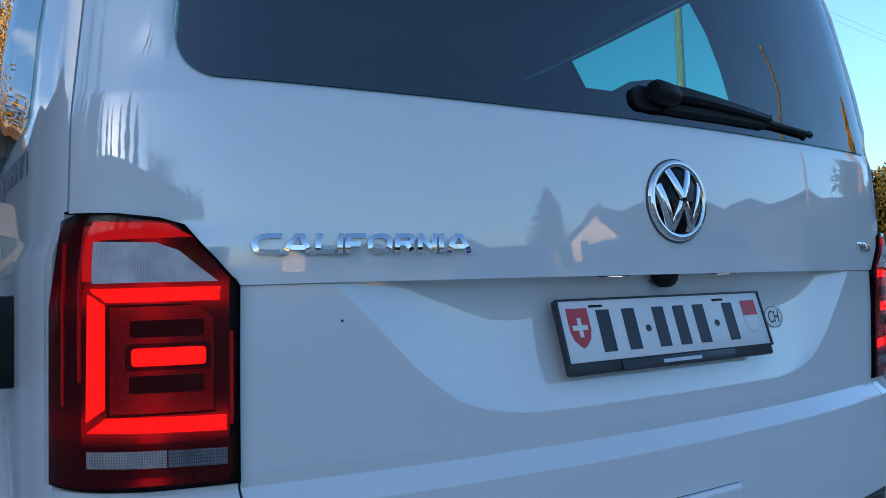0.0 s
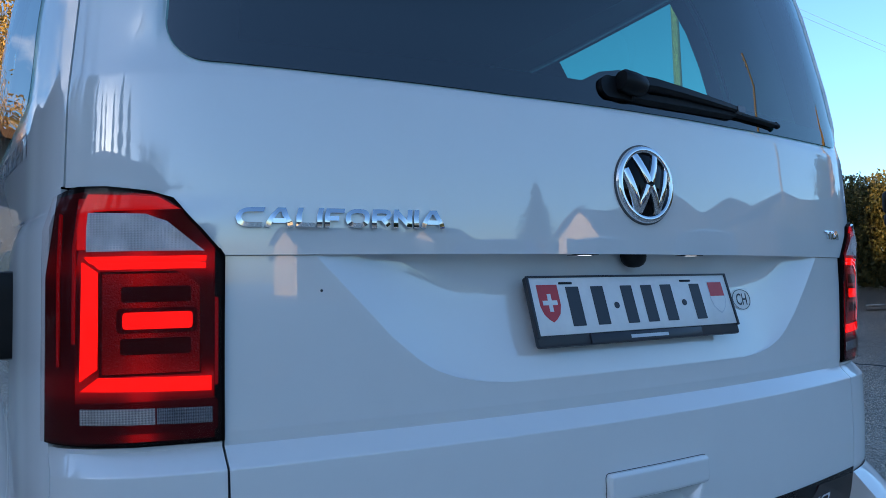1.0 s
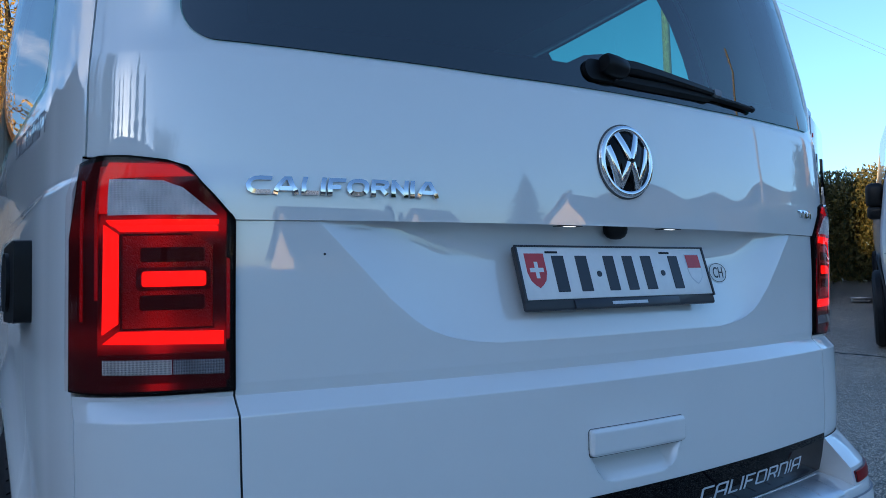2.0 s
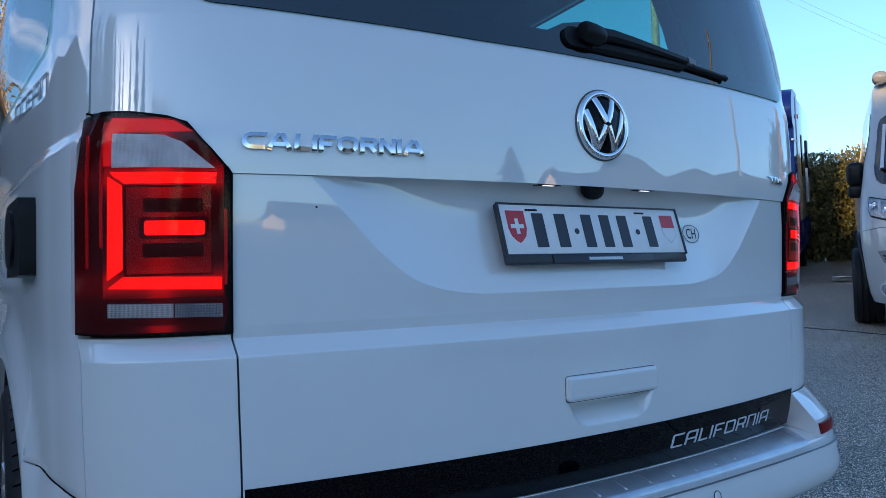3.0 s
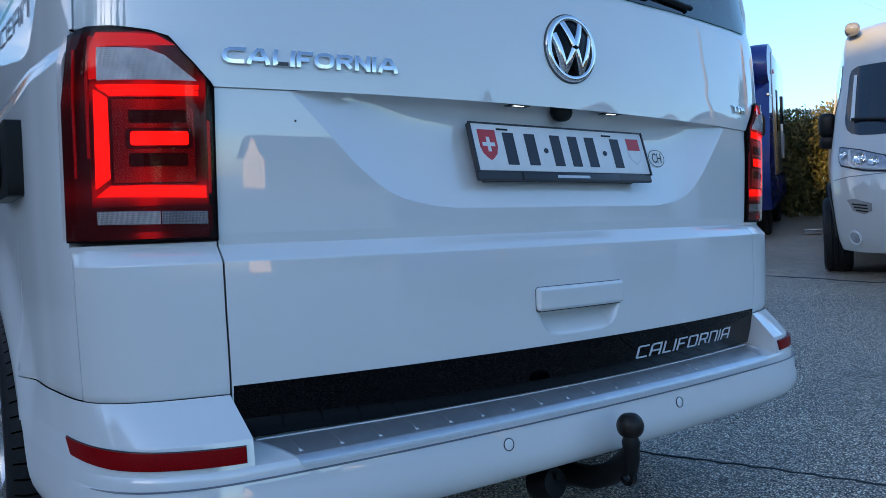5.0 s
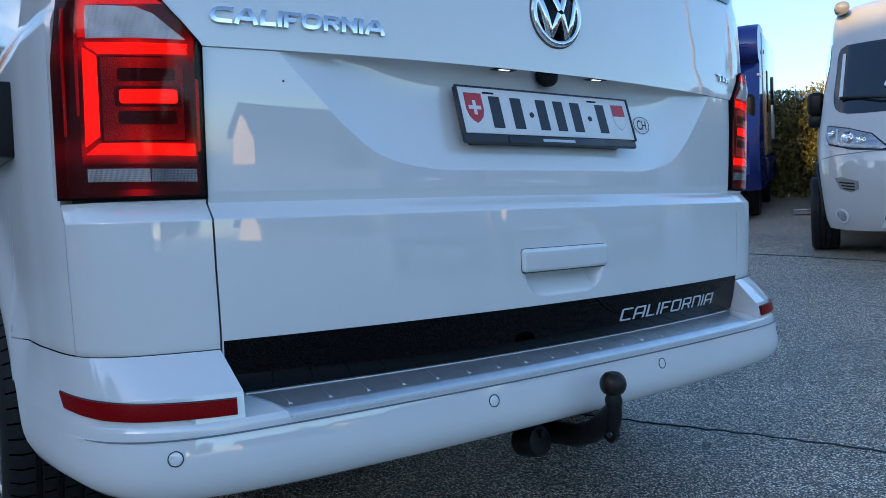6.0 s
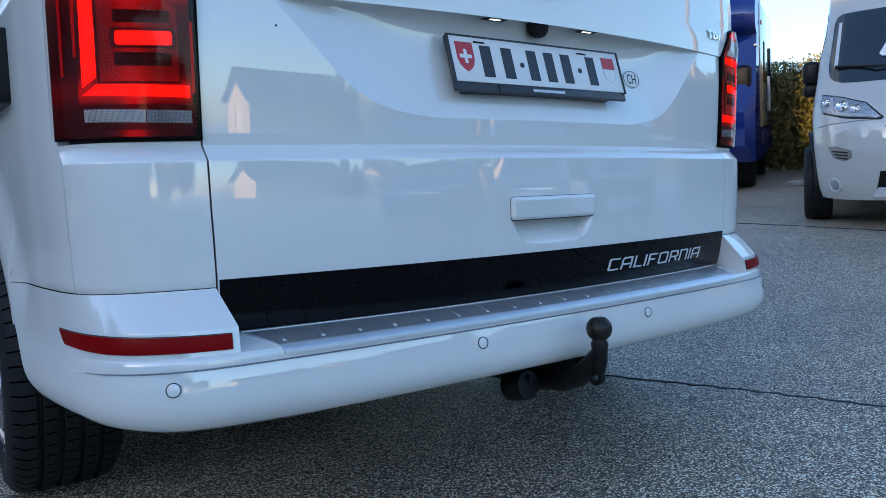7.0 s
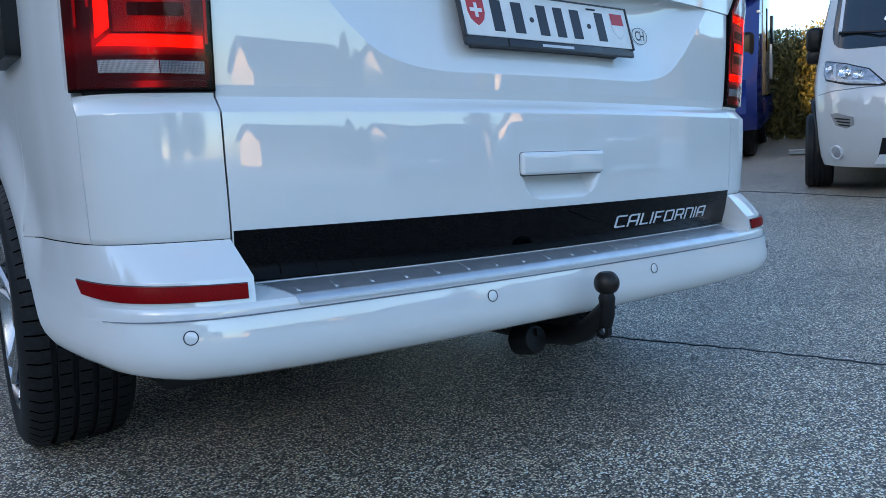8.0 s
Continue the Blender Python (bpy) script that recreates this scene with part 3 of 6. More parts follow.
def build_sides():
    bm = bmesh.new()
    for sg in (-1, 1):
        # lower corner under the lamp
        c = steps(S_GATE + .0018, S_LAMP - .0012, .012)
        lowz = [.5685, .571, .574, .578, .581, .586, .60, .65, .70, .75, .77, .784, .7865, .7875, .7885, .80, .807, .8140, .8205]
        sheet(bm, c if sg > 0 else [-s for s in c[::-1]], lambda s: lowz, 0, .012, dent=lambda s, z: -.0025 * max(0.0, min(1.0, (.578 - z) / .0095)))
        # flank
        c = sorted(set(steps(S_LAMP + .0012, 1.25, .02) + steps(1.25, SIDE_END, .03)))
        ys = [REAR.at_y(a + d) for a in AXLES for d in (-.3949, .3949, -.38, .38, -.36, .36, -.33, .33)]
        c = sorted(set(c + [s for s in ys if c[0] < s < c[-1]]))
        up = [1.05, 1.08, 1.10, 1.12, 1.135, 1.143, 1.15, 1.158, 1.166, 1.18, 1.22, 1.28, 1.32, 1.36]
        hi = [1.36, 1.42, 1.5, 1.58, 1.66, 1.74, 1.80, 1.87, 1.948]
        top = [1.948, 1.952, 1.956, 1.960]
        rows = lambda s: [side_low(abs(s)) + q for q in (0, .0065, .0125, .015, .0175)] + steps_n(side_low(abs(s)) + .03, 1.0, 12) + up
        for rr in (rows, lambda s: top):
            sheet(bm, c if sg > 0 else [-s for s in c[::-1]], rr, 0, .02, dent=lambda s, z: flare(abs(s), z) - (.0025 * max(0.0, min(1.0, (.578 - z) / .0095)) if side_low(abs(s)) == .569 else 0.0))
        # pillars between the side windows
        y_at = REAR.at_y
        for a, b in ((S_LAMP, y_at(.46)), (y_at(1.55), y_at(1.68)), (y_at(2.75), y_at(2.90))):
            cc = steps(a, b, .03)
            sheet(bm, cc if sg > 0 else [-s for s in cc[::-1]], lambda s: hi, 0, .02)
        c = steps(S_TOP + .003, S_LAMP + .0012, .01)
        sheet(bm, c if sg > 0 else [-s for s in c[::-1]], lambda s: [1.176] + up[9:] + hi[1:] + top[1:], 0, .02)
    # roof
    c = steps(-SIDE_END, SIDE_END, .05)
    sheet(bm, c, lambda s: [1.963, 1.98, 1.995, 2.008, 2.02, 2.03, 2.04, 2.045], 0, .02)
    bmesh.ops.remove_doubles(bm, verts=bm.verts[:], dist=0.0002)
    return part("body_shell", bm, WHITE, van, "white body sides and roof")


body = build_sides()


def build_backing():
    """Dark rubber behind the panel gaps."""
    for sg in (-1, 1):
        bm = bmesh.new()
        c = steps(S_GATE - .06, S_LAMP + .06, .03)
        sheet(bm, c if sg > 0 else [-s for s in c[::-1]], lambda s: steps(.52, .80, .04) + steps(.83, 1.19, .06), -.022, 0)
        c = steps(S_TOP - .06, S_LAMP + .03, .02)
        sheet(bm, c if sg > 0 else [-s for s in c[::-1]], lambda s: steps(1.19, 1.95, .06), -.03, 0)
        part("gap_seal", bm, SEAL, van, "black rubber seal in the panel gaps")


build_backing()


def build_front():
    """Nose, bonnet and windscreen frame."""
    bm = bmesh.new()
    ys = [3.3, 3.5, 3.75, 4.0, 4.25, 4.45, 4.62, 4.74, 4.80]
    tops = [2.045, 1.97, 1.76, 1.48, 1.20, 1.12, 1.04, .92, .75]
    wide = [1, 1, 1, .995, .985, .965, .93, .87, .78]
    rings = []
    for y, t, w in zip(ys, tops, wide):
        ring = []
        lo = arch_z(y, .30) if y < 4.4 else .26
        for k, f in enumerate(np.linspace(0, 1, 15)):
            z = lo + (min(t, 1.9) - .06 - lo) * f
            zz = z if t > 1.9 else min(z, 1.16)
            ring.append((float(np.interp(zz if t > 1.9 else .3 + (z - .3) * min(1.6, 1.9 / max(t, .9)), *WIDTH)) * w if t <= 1.9 else float(np.interp(z, *WIDTH)) * w, y, z))
        for q in (.95, .8, .5, 0):
            ring.append((ring[14][0] * q, y, t - .06 + .06 * (1 - q ** 3)))
        full = ring + [(-x, yy, z) for x, yy, z in ring[-2::-1]]
        rings.append([bm.verts.new(p) for p in full])
    for a, b in zip(rings, rings[1:]):
        for k in range(len(a) - 1):
            bm.faces.new((a[k], a[k + 1], b[k + 1], b[k]))
    bm.faces.new(rings[-1])
    return part("nose", bm, WHITE, van)


build_front()


def build_glazing():
    arc = [(.776 + .06 * math.cos(t), 1.405 - .06 * math.sin(t)) for t in np.linspace(0, math.pi / 2, 10)]
    low = arc + [(.6, 1.341), (.3, 1.335)]
    win = [(-.836, 1.92), (.836, 1.92)] + low + [(-s, z) for s, z in low[::-1]]
    bm = bmesh.new()
    slab(bm, win, .004, 0, .02, 12)
    g = part("rear_window", bm, GLASS, tailgate, "dark teal tinted rear window glass")
    g.visible_shadow = False
    bm = bmesh.new()
    slab(bm, [(-.83, 1.86), (.83, 1.86), (.83, 1.914), (-.83, 1.914)], .001, .001, .03, 4)
    slab(bm, [(s * .998, z + .0008) for s, z in win if z < 1.5] + [(-.834, 1.406), (-.79, 1.382), (.79, 1.382), (.834, 1.406)], .001, .001, .02, 4)
    for sg in (-1, 1):
        slab(bm, [(sg * .8335, 1.400), (sg * .826, 1.378), (sg * .735, 1.378), (sg * .735, 1.87), (sg * .8335, 1.87)], .001, .001, .03, 6)
    slab(bm, [(-.13, 1.380), (-.08, 1.404), (-.03, 1.414), (.05, 1.412), (.11, 1.402), (.18, 1.380)], .0012, .001, .01, 3)
    part("window_border", bm, GLOSSBLACK, g, "black printed border of the glass")
    for sg in (-1, 1):
        for a, b in ((.44, 1.60), (1.62, 2.80), (2.84, 3.28)):
            s0, s1 = REAR.at_y(a), REAR.at_y(b)
            poly = rounded(s0, s1, 1.345, 1.953, .05)
            bm = bmesh.new()
            slab(bm, poly if sg > 0 else mirror_s(poly), .003, 0, .03, 14)
            w = part("side_window", bm, SIDEGLASS, van, "tinted side window reflecting sky")
            w.visible_shadow = False
            bm = bmesh.new()
            q2, q3 = (a + .09, b - .445) if sg > 0 and a < 1 else (a + .07, b - .47)
            for q0, q1, z0, z1 in ((a + .01, q2, 1.36, 1.953), (q3, b - .01, 1.36, 1.953), (q2, q3, 1.36, 1.40), (q2, q3, 1.943, 1.953)):
                poly = [(REAR.at_y(q0), z0), (REAR.at_y(q1), z0), (REAR.at_y(q1), z1), (REAR.at_y(q0), z1)]
                slab(bm, poly if sg > 0 else mirror_s(poly), -.004, .001, .06, 6)
            part("window_trim", bm, GLOSSBLACK, w, "black border of the side window")
            if a > 1 or sg < 0:
                bm = bmesh.new()
                poly = [(REAR.at_y(a - .08), 1.35), (REAR.at_y(b), 1.35), (REAR.at_y(b), 1.955), (REAR.at_y(a - .08), 1.955)]
                slab(bm, poly if sg > 0 else mirror_s(poly), -.03, .002, .06, 6)
                part("window_blind", bm, LINER, w, "drawn dark grey blind")


build_glazing()


def build_cabin():
    bm = bmesh.new()
    box(bm, -.86, .86, .25, 4.1, .48, .60)
    box(bm, -.62, .62, 1.05, 1.25, .60, 1.28, .04)
    box(bm, -.80, -.10, 2.9, 3.1, .60, 1.45, .05)
    box(bm, .10, .80, 2.9, 3.1, .60, 1.45, .05)
    box(bm, -.88, -.45, 1.3, 2.6, .60, 1.30, .01)
    part("cabin_furniture", bm, LINER, van, "dark grey bench, cupboards and seats")
    bm = bmesh.new()
    box(bm, -.74, .74, .40, 3.25, 1.960, 1.972)
    part("roof_lining", bm, LINER, van)


build_cabin()

# ---- bumper ----
BUMP = Line([(0, -.052), (.25, -.048), (.5, -.036), (.7, -.019), (.79, -.003), (.85, .022), (.888, .049), (.918, .085), (.939, .13), (.954, .185), (.969, .26), (.985, .37), (1.010, .60)])
B_END = float(BUMP.arc[-1])


def bump_low(s, z):
    """The lower edge climbs round the corners towards the wheels."""
    a = abs(s)
    return z + (.446 - z) / .106 * float(np.interp(a, [.62, .85, .95, 1.05, 1.25, 1.6], [0, .004, .011, .016, .017, .014])) if z < .446 else z


def bump_skin(s, z, off=0.0):
    x, y = BUMP.at(s)
    x1, y1 = BUMP.at(abs(s) + .004)
    x0, y0 = BUMP.at(max(0, abs(s) - .004))
    n = Vector((y1 - y0, -(x1 - x0), 0)).normalized()
    if s < 0:
        n.x = -n.x
    k = smoothstep(.93, 1.08, abs(s))
    o = off + float(np.interp(z, *BUMP_PROFILE)) * (1 - k) + float(np.interp(z, *BUMP_PLAIN)) * k
    o += arch_swell(y, z) * smoothstep(.47, .57, z)
    return Vector((x + n.x * o, y + n.y * o, bump_low(s, z)))


def bump_end(s, z, off=0.0):
    """The bumper's skin, cut back along the wheel arch."""
    a, b = abs(s), 1.05
    if a > b:
        last = BUMP.at_y(float(np.interp(z, [.33, .352, .365, .385, .41, .44, .466, .508], [.20, .32, .385, .43, .46, .495, .53, .575])))
        a = b + (a - b) * (last - b) / (B_END - b)
    return bump_skin(math.copysign(a, s), z, off)


BUMP_PLAIN = ([.33, .345, .36, .385, .41, .44, .466, .508, .58], [-.05, -.016, -.003, .0035, .0025, -.001, -.005, -.014, -.04])
BUMP_PROFILE = ([.33, .345, .36, .38, .41, .435, .4445, .446, .4475, .455, .462, .466, .475, .497, .505, .525, .56, .58],
                [-.05, -.016, -.003, .0035, .0025, -.0015, -.0035, -.0085, -.0085, -.0090, -.0105, -.0135, -.0135, -.0145, -.020, -.030, -.047, -.055])


def build_bumper():
    bm = bmesh.new()
    cols = steps(-B_END, B_END, .015)
    sheet(bm, cols, lambda s: [.335, .340, .345, .352, .36, .37, .38, .395, .41, .425, .435, .4445, .446, .4475, .455, .462, .466], 0, .02, place=bump_end)
    # raised corners that meet the body
    for sg in (-1, 1):
        c = steps(BUMP.at_x(.722), B_END, .015)
        sb = BUMP.at_x(.722)
        kb = (REAR.at_y(.60) - S_GATE) / (B_END - sb)

        def corner(s, f, off=0.0):
            a = abs(s)
            lo = bump_end(s, .466, off)
            mid = bump_end(s, .508, off)
            sh = S_GATE + .002 + (a - sb) * kb
            hi = skin(math.copysign(sh, s), .5676, off + flare(sh, .5676))
            if f < .35:
                return lo.lerp(mid, f / .35)
            t = (f - .35) / .65
            p = mid.lerp(hi, t)
            p.z += .0035 * math.sin(math.pi * t) * smoothstep(sb, sb + .16, a)
            return p
        fs = [0, .1, .2, .3, .335, .345, .355, .365, .39, .5, .6, .7, .8, .9, .95, 1.0]
        sheet(bm, c if sg > 0 else [-s for s in c[::-1]], lambda s: fs, 0, .0, place=corner)
        # inner wall of the corner, facing the step
        front = [corner(sg * sb, f) for f in fs]
        back = [Vector((p.x + sg * .012, p.y + .10, p.z)) for p in front]
        vf, vb = [bm.verts.new(p) for p in front], [bm.verts.new(p) for p in back]
        for k in range(len(fs) - 1):
            bm.faces.new((vf[k], vf[k + 1], vb[k + 1], vb[k]) if sg > 0 else (vf[k + 1], vf[k], vb[k], vb[k + 1]))
    # shelf of the step
    c = steps(-BUMP.at_x(.725), BUMP.at_x(.725), .02)
    rear = lambda s: Vector((BUMP.at(s)[0], REAR.at(REAR.at_x(BUMP.at(s)[0]))[1] + .04, .484))
    sheet(bm, c, lambda s: [0, .25, .5, .75, 1], 0, 0, place=lambda s, f, off: bump_skin(s, .466).lerp(rear(s), f) + Vector((0, 0, .004 * math.sin(math.pi * f))))
    bmesh.ops.remove_doubles(bm, verts=bm.verts[:], dist=0.0003)
    b = part("bumper", bm, WHITE, van, "white painted rear bumper", 40)
    # step plate with short ribs
    bm = bmesh.new()

    def tread(s, f, off=0.0):
        if f < 0:
            return bump_skin(s, .466 + .1 * f, .003 + off)
        p = bump_skin(s, .466).lerp(rear(s), f)
        return p + Vector((0, 0, .004 * math.sin(math.pi * f) + .003 + off))
    half = BUMP.at_x(.69)
    sheet(bm, list(np.linspace(-1, 1, 90)), lambda s: [-.13, -.07, -.02, .01, .06, .2, .4, .6, .72], 0, .003, place=lambda u, f, off: tread(u * (half - .05 * (.72 - f)), f, off))
    plate = part("step_plate", bm, STEEL, b, "brushed metal step plate on the bumper")
    for k in range(19):
        s = -half * .93 + 2 * half * .93 * k / 18
        bm = bmesh.new()
        sheet(bm, [s - .0035, s - .0015, s + .0015, s + .0035], lambda q: [.10, .115, .14, .165, .18], 0, 0,
              place=lambda q, f, off, s=s: tread(q, f) + Vector((0, 0, .0005 + .0026 * (1 - ((q - s) / .0035) ** 2) * (1 if .11 < f < .17 else .2))))
        part("rib", bm, LETTER, plate)
        bm = bmesh.new()
        sheet(bm, [s - .0012, s, s + .0012], lambda q: [.19, .3, .4, .5, .58], 0, 0, place=lambda q, f, off, s=s: tread(q, f) + Vector((0, 0, .0003 + .0012 * (1 - abs(q - s) / .0012))))
        part("rib_line", bm, STEEL, plate)
    bm = bmesh.new()
    sheet(bm, list(np.linspace(-1, 1, 90)), lambda s: [-.13, -.11, -.09, -.07], 0, .002, place=lambda u, f, off: tread(u * (half - .05 * (.72 - f)), f, off + .0012))
    part("step_front_edge", bm, LETTER, b, "bright rolled front edge of the step plate")
    # thin dark seam along the bumper
    bm = bmesh.new()
    slab(bm, [(-1.0, .4452), (-.9, .4450), (.9, .4450), (1.0, .4452), (1.0, .4456), (.9, .4466), (-.9, .4466), (-1.0, .4456)], .0035, .002, .02, 2, bump_skin)
    part("bumper_seam", bm, GREYPRINT, b, "thin dark seam along the bumper")
    bm = bmesh.new()
    sheet(bm, list(np.linspace(-half, half, 60)), lambda s: [.735, .75, .775], 0, .003, place=lambda s, f, off: tread(s, f, off + .001))
    part("step_edge_strip", bm, PLATEWHITE, b, "pale strip at the rear of the step")
    # reflectors
    for sg in (-1, 1):
        s0, s1 = BUMP.at_x(.735), BUMP.at_x(.93) + .14
        poly = [(s0, .4735), (s0, .4985), (s1 - .16, .5035), (s1, .5065), (s1 - .035, .4845), (s1 - .16, .4775)]
        gap = [(s0 - .001, .4728), (s0 - .001, .4998), (s1 - .16, .5050), (s1 + .002, .5080), (s1 - .0345, .4836), (s1 - .16, .4766)]
        bm = bmesh.new()
        slab(bm, gap if sg > 0 else mirror_s(gap), .0012, .002, .012, 3, bump_skin)
        part("reflector_gap", bm, PLATEDARK, b)
        bm = bmesh.new()
        slab(bm, poly if sg > 0 else mirror_s(poly), .003, .008, .012, 3, bump_skin)
        part("reflector", bm, REFLECTOR, b, "dark red plastic reflector strip")
    # parking sensors
    for x in (-.828, -.249, .249, .828):
        s = BUMP.at_x(x)
        out = (bump_skin(s + .008, .418) - bump_skin(s - .008, .418)).cross(bump_skin(s, .426) - bump_skin(s, .411))
        ax = Matrix.Translation(bump_skin(s, .418, .0)) @ out.to_track_quat('Z', 'Y').to_matrix().to_4x4()
        bm = bmesh.new()
        lathe(bm, [(.0105, -.002), (.0105, .0012), (.0122, .0012), (.0122, -.002)], ax, 24, True)
        ring = part("sensor_ring", bm, PLATEDARK, b, "thin dark ring round a parking sensor")
        bm = bmesh.new()
        lathe(bm, [(.0105, -.003), (.0105, .0006), (.0098, .0009), (.0001, .0010)], ax, 24)
        part("sensor", bm, WHITE, b, "white parking sensor")
    # underside; the long boxes hang extra low to keep light off the ground
    bm = bmesh.new()
    box(bm, -.60, .60, .36, .62, .25, .50, .02)
    box(bm, -.74, .74, .60, 4.6, .17, .50, .02)
    box(bm, -.74, .74, .20, .50, .37, .47, .01)
    box(bm, -.90, .90, 1.40, 3.52, .16, .48, .01)
    part("underbody", bm, MATT, van, "black underbody, hung low to block light beneath")
    for sg in (-1, 1):
        for a in AXLES:
            bm = bmesh.new()
            pr = [(.40 * math.cos(t), .40 * math.sin(t)) for t in np.linspace(0, math.pi, 20)]
            r0 = [bm.verts.new((sg * .925, a + p, TYRE_R + q)) for p, q in pr]
            r1 = [bm.verts.new((sg * .62, a + p, TYRE_R + q)) for p, q in pr]
            for k in range(19):
                bm.faces.new((r0[k], r0[k + 1], r1[k + 1], r1[k]))
            bm.faces.new(r1)
            part("wheel_housing", bm, MATT, van)
    return b


bumper = build_bumper()


# ---- tail lamps ----
def build_lamp(sg):
    def put(name, poly, off, mat, parent, label="", depth=.003, ds=.008, nz=4):
        bm = bmesh.new()
        slab(bm, [(sg * s, z) for s, z in poly], off, depth, ds, nz)
        return part(name, bm, mat, parent, label)
    out = [(.738, .824), (.738, 1.074), (.768, 1.110), (.785, 1.1275), (.815, 1.1515), (.845, 1.161), (.90, 1.168), (.945, 1.170), (.989, 1.163), (.991, .828), (.85, .8225)]
    lamp = put("tail_lamp", out, .006, LAMPBLACK, van, "lit red tail lamp with black edge", .03)
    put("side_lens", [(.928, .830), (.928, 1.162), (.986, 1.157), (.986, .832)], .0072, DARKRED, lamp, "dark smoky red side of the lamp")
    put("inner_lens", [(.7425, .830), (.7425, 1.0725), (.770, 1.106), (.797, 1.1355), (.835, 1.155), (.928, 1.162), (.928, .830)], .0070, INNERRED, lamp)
    put("dark_edge", [(.7420, .829), (.7420, 1.0725), (.7515, 1.083), (.7515, .829)], .0078, LAMPBLACK, lamp, "black inner edge of the lamp")
    put("side_light", [(.953, .93), (.953, 1.130), (.957, 1.130), (.957, .93)], .0090, GLOWFAINT, lamp, "faint red line down the lamp's side")
    put("lens_frame", [(.768, .916), (.768, 1.0535), (.8945, 1.0535), (.8945, .916)], .0076, SLOT, lamp, "dark frame round the textured lens")
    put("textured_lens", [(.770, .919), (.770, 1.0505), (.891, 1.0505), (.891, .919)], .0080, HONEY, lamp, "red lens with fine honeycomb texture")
    put("upper_lens", [(.800, 1.1355), (.835, 1.1520), (.926, 1.158), (.926, 1.0835), (.915, 1.0835), (.915, 1.132)], .0080, GLOWDIM, lamp, "faintly lit red upper edge")
    put("reversing_light", [(.765, 1.080), (.812, 1.1195), (.838, 1.1285), (.912, 1.130), (.912, 1.0805)], .0095, REVERSE, lamp, "clear ribbed reversing light")
    put("light_bar", [(.762, 1.0565), (.762, 1.0765), (.914, 1.0765), (.894, 1.0565)], .0105, GLOW, lamp, "glowing red light bar", .004)
    put("light_bar", [(.897, .926), (.897, 1.053), (.917, 1.067), (.919, .911)], .0105, GLOW, lamp, "glowing red light bar", .004)
    put("light_bar", [(.755, .893), (.755, .912), (.895, .915), (.918, .898)], .0105, GLOW, lamp, "glowing red light bar", .004)
    put("light_frame", rounded(.773, .873, .972, 1.005, .006, 3), .0088, DARKRED, lamp)
    put("light_bar", rounded(.779, .865, .9775, .9995, .004, 3), .0105, GLOW, lamp, "glowing red light bar", .004)
    put("dark_slot", rounded(.781, .867, 1.0125, 1.0335, .003, 3), .0092, SLOT, lamp, "unlit dark slot")
    put("dark_slot", rounded(.781, .868, .944, .9655, .003, 3), .0092, SLOT, lamp, "unlit dark slot")
    put("lower_frame", rounded(.747, .927, .840, .882, .004, 3), .0086, DARKRED, lamp)
    put("indicator", [(.825, .852), (.825, .873), (.919, .875), (.919, .854)], .0100, INDICATOR, lamp, "clear ribbed indicator light")
    put("indicator", [(.754, .850), (.754, .871), (.823, .873), (.823, .852)], .0100, SMOKE, lamp, "smoked ribbed light")
    put("side_marker", [(.928, .96), (.928, 1.150), (.938, 1.150), (.932, .96)], .0088, GLOWFAINT, lamp, "faint red line at the lamp's side")
    put("edge_light", [(.7465, .90), (.7465, 1.060), (.751, 1.066), (.751, .90)], .0088, GLOWFAINT, lamp, "faint red line at the lamp's inner edge")
    l = put("cover_lens", [(.742, .828), (.742, 1.073), (.771, 1.108), (.80, 1.136), (.83, 1.1525), (.90, 1.164), (.945, 1.166), (.986, 1.159), (.988, .832), (.85, .827)], .0125, LENS, lamp, "clear glossy outer lens", .006, .008, 8)
    l.visible_shadow = False


for sg in (-1, 1):
    build_lamp(sg)


# ---- badges, band, handle, plate ----
def on_skin(bm, s0, z0, off, slope=0.0):
    for v in bm.verts:
        v.co = skin(s0 + v.co.x, z0 + v.co.y, off + v.co.z)


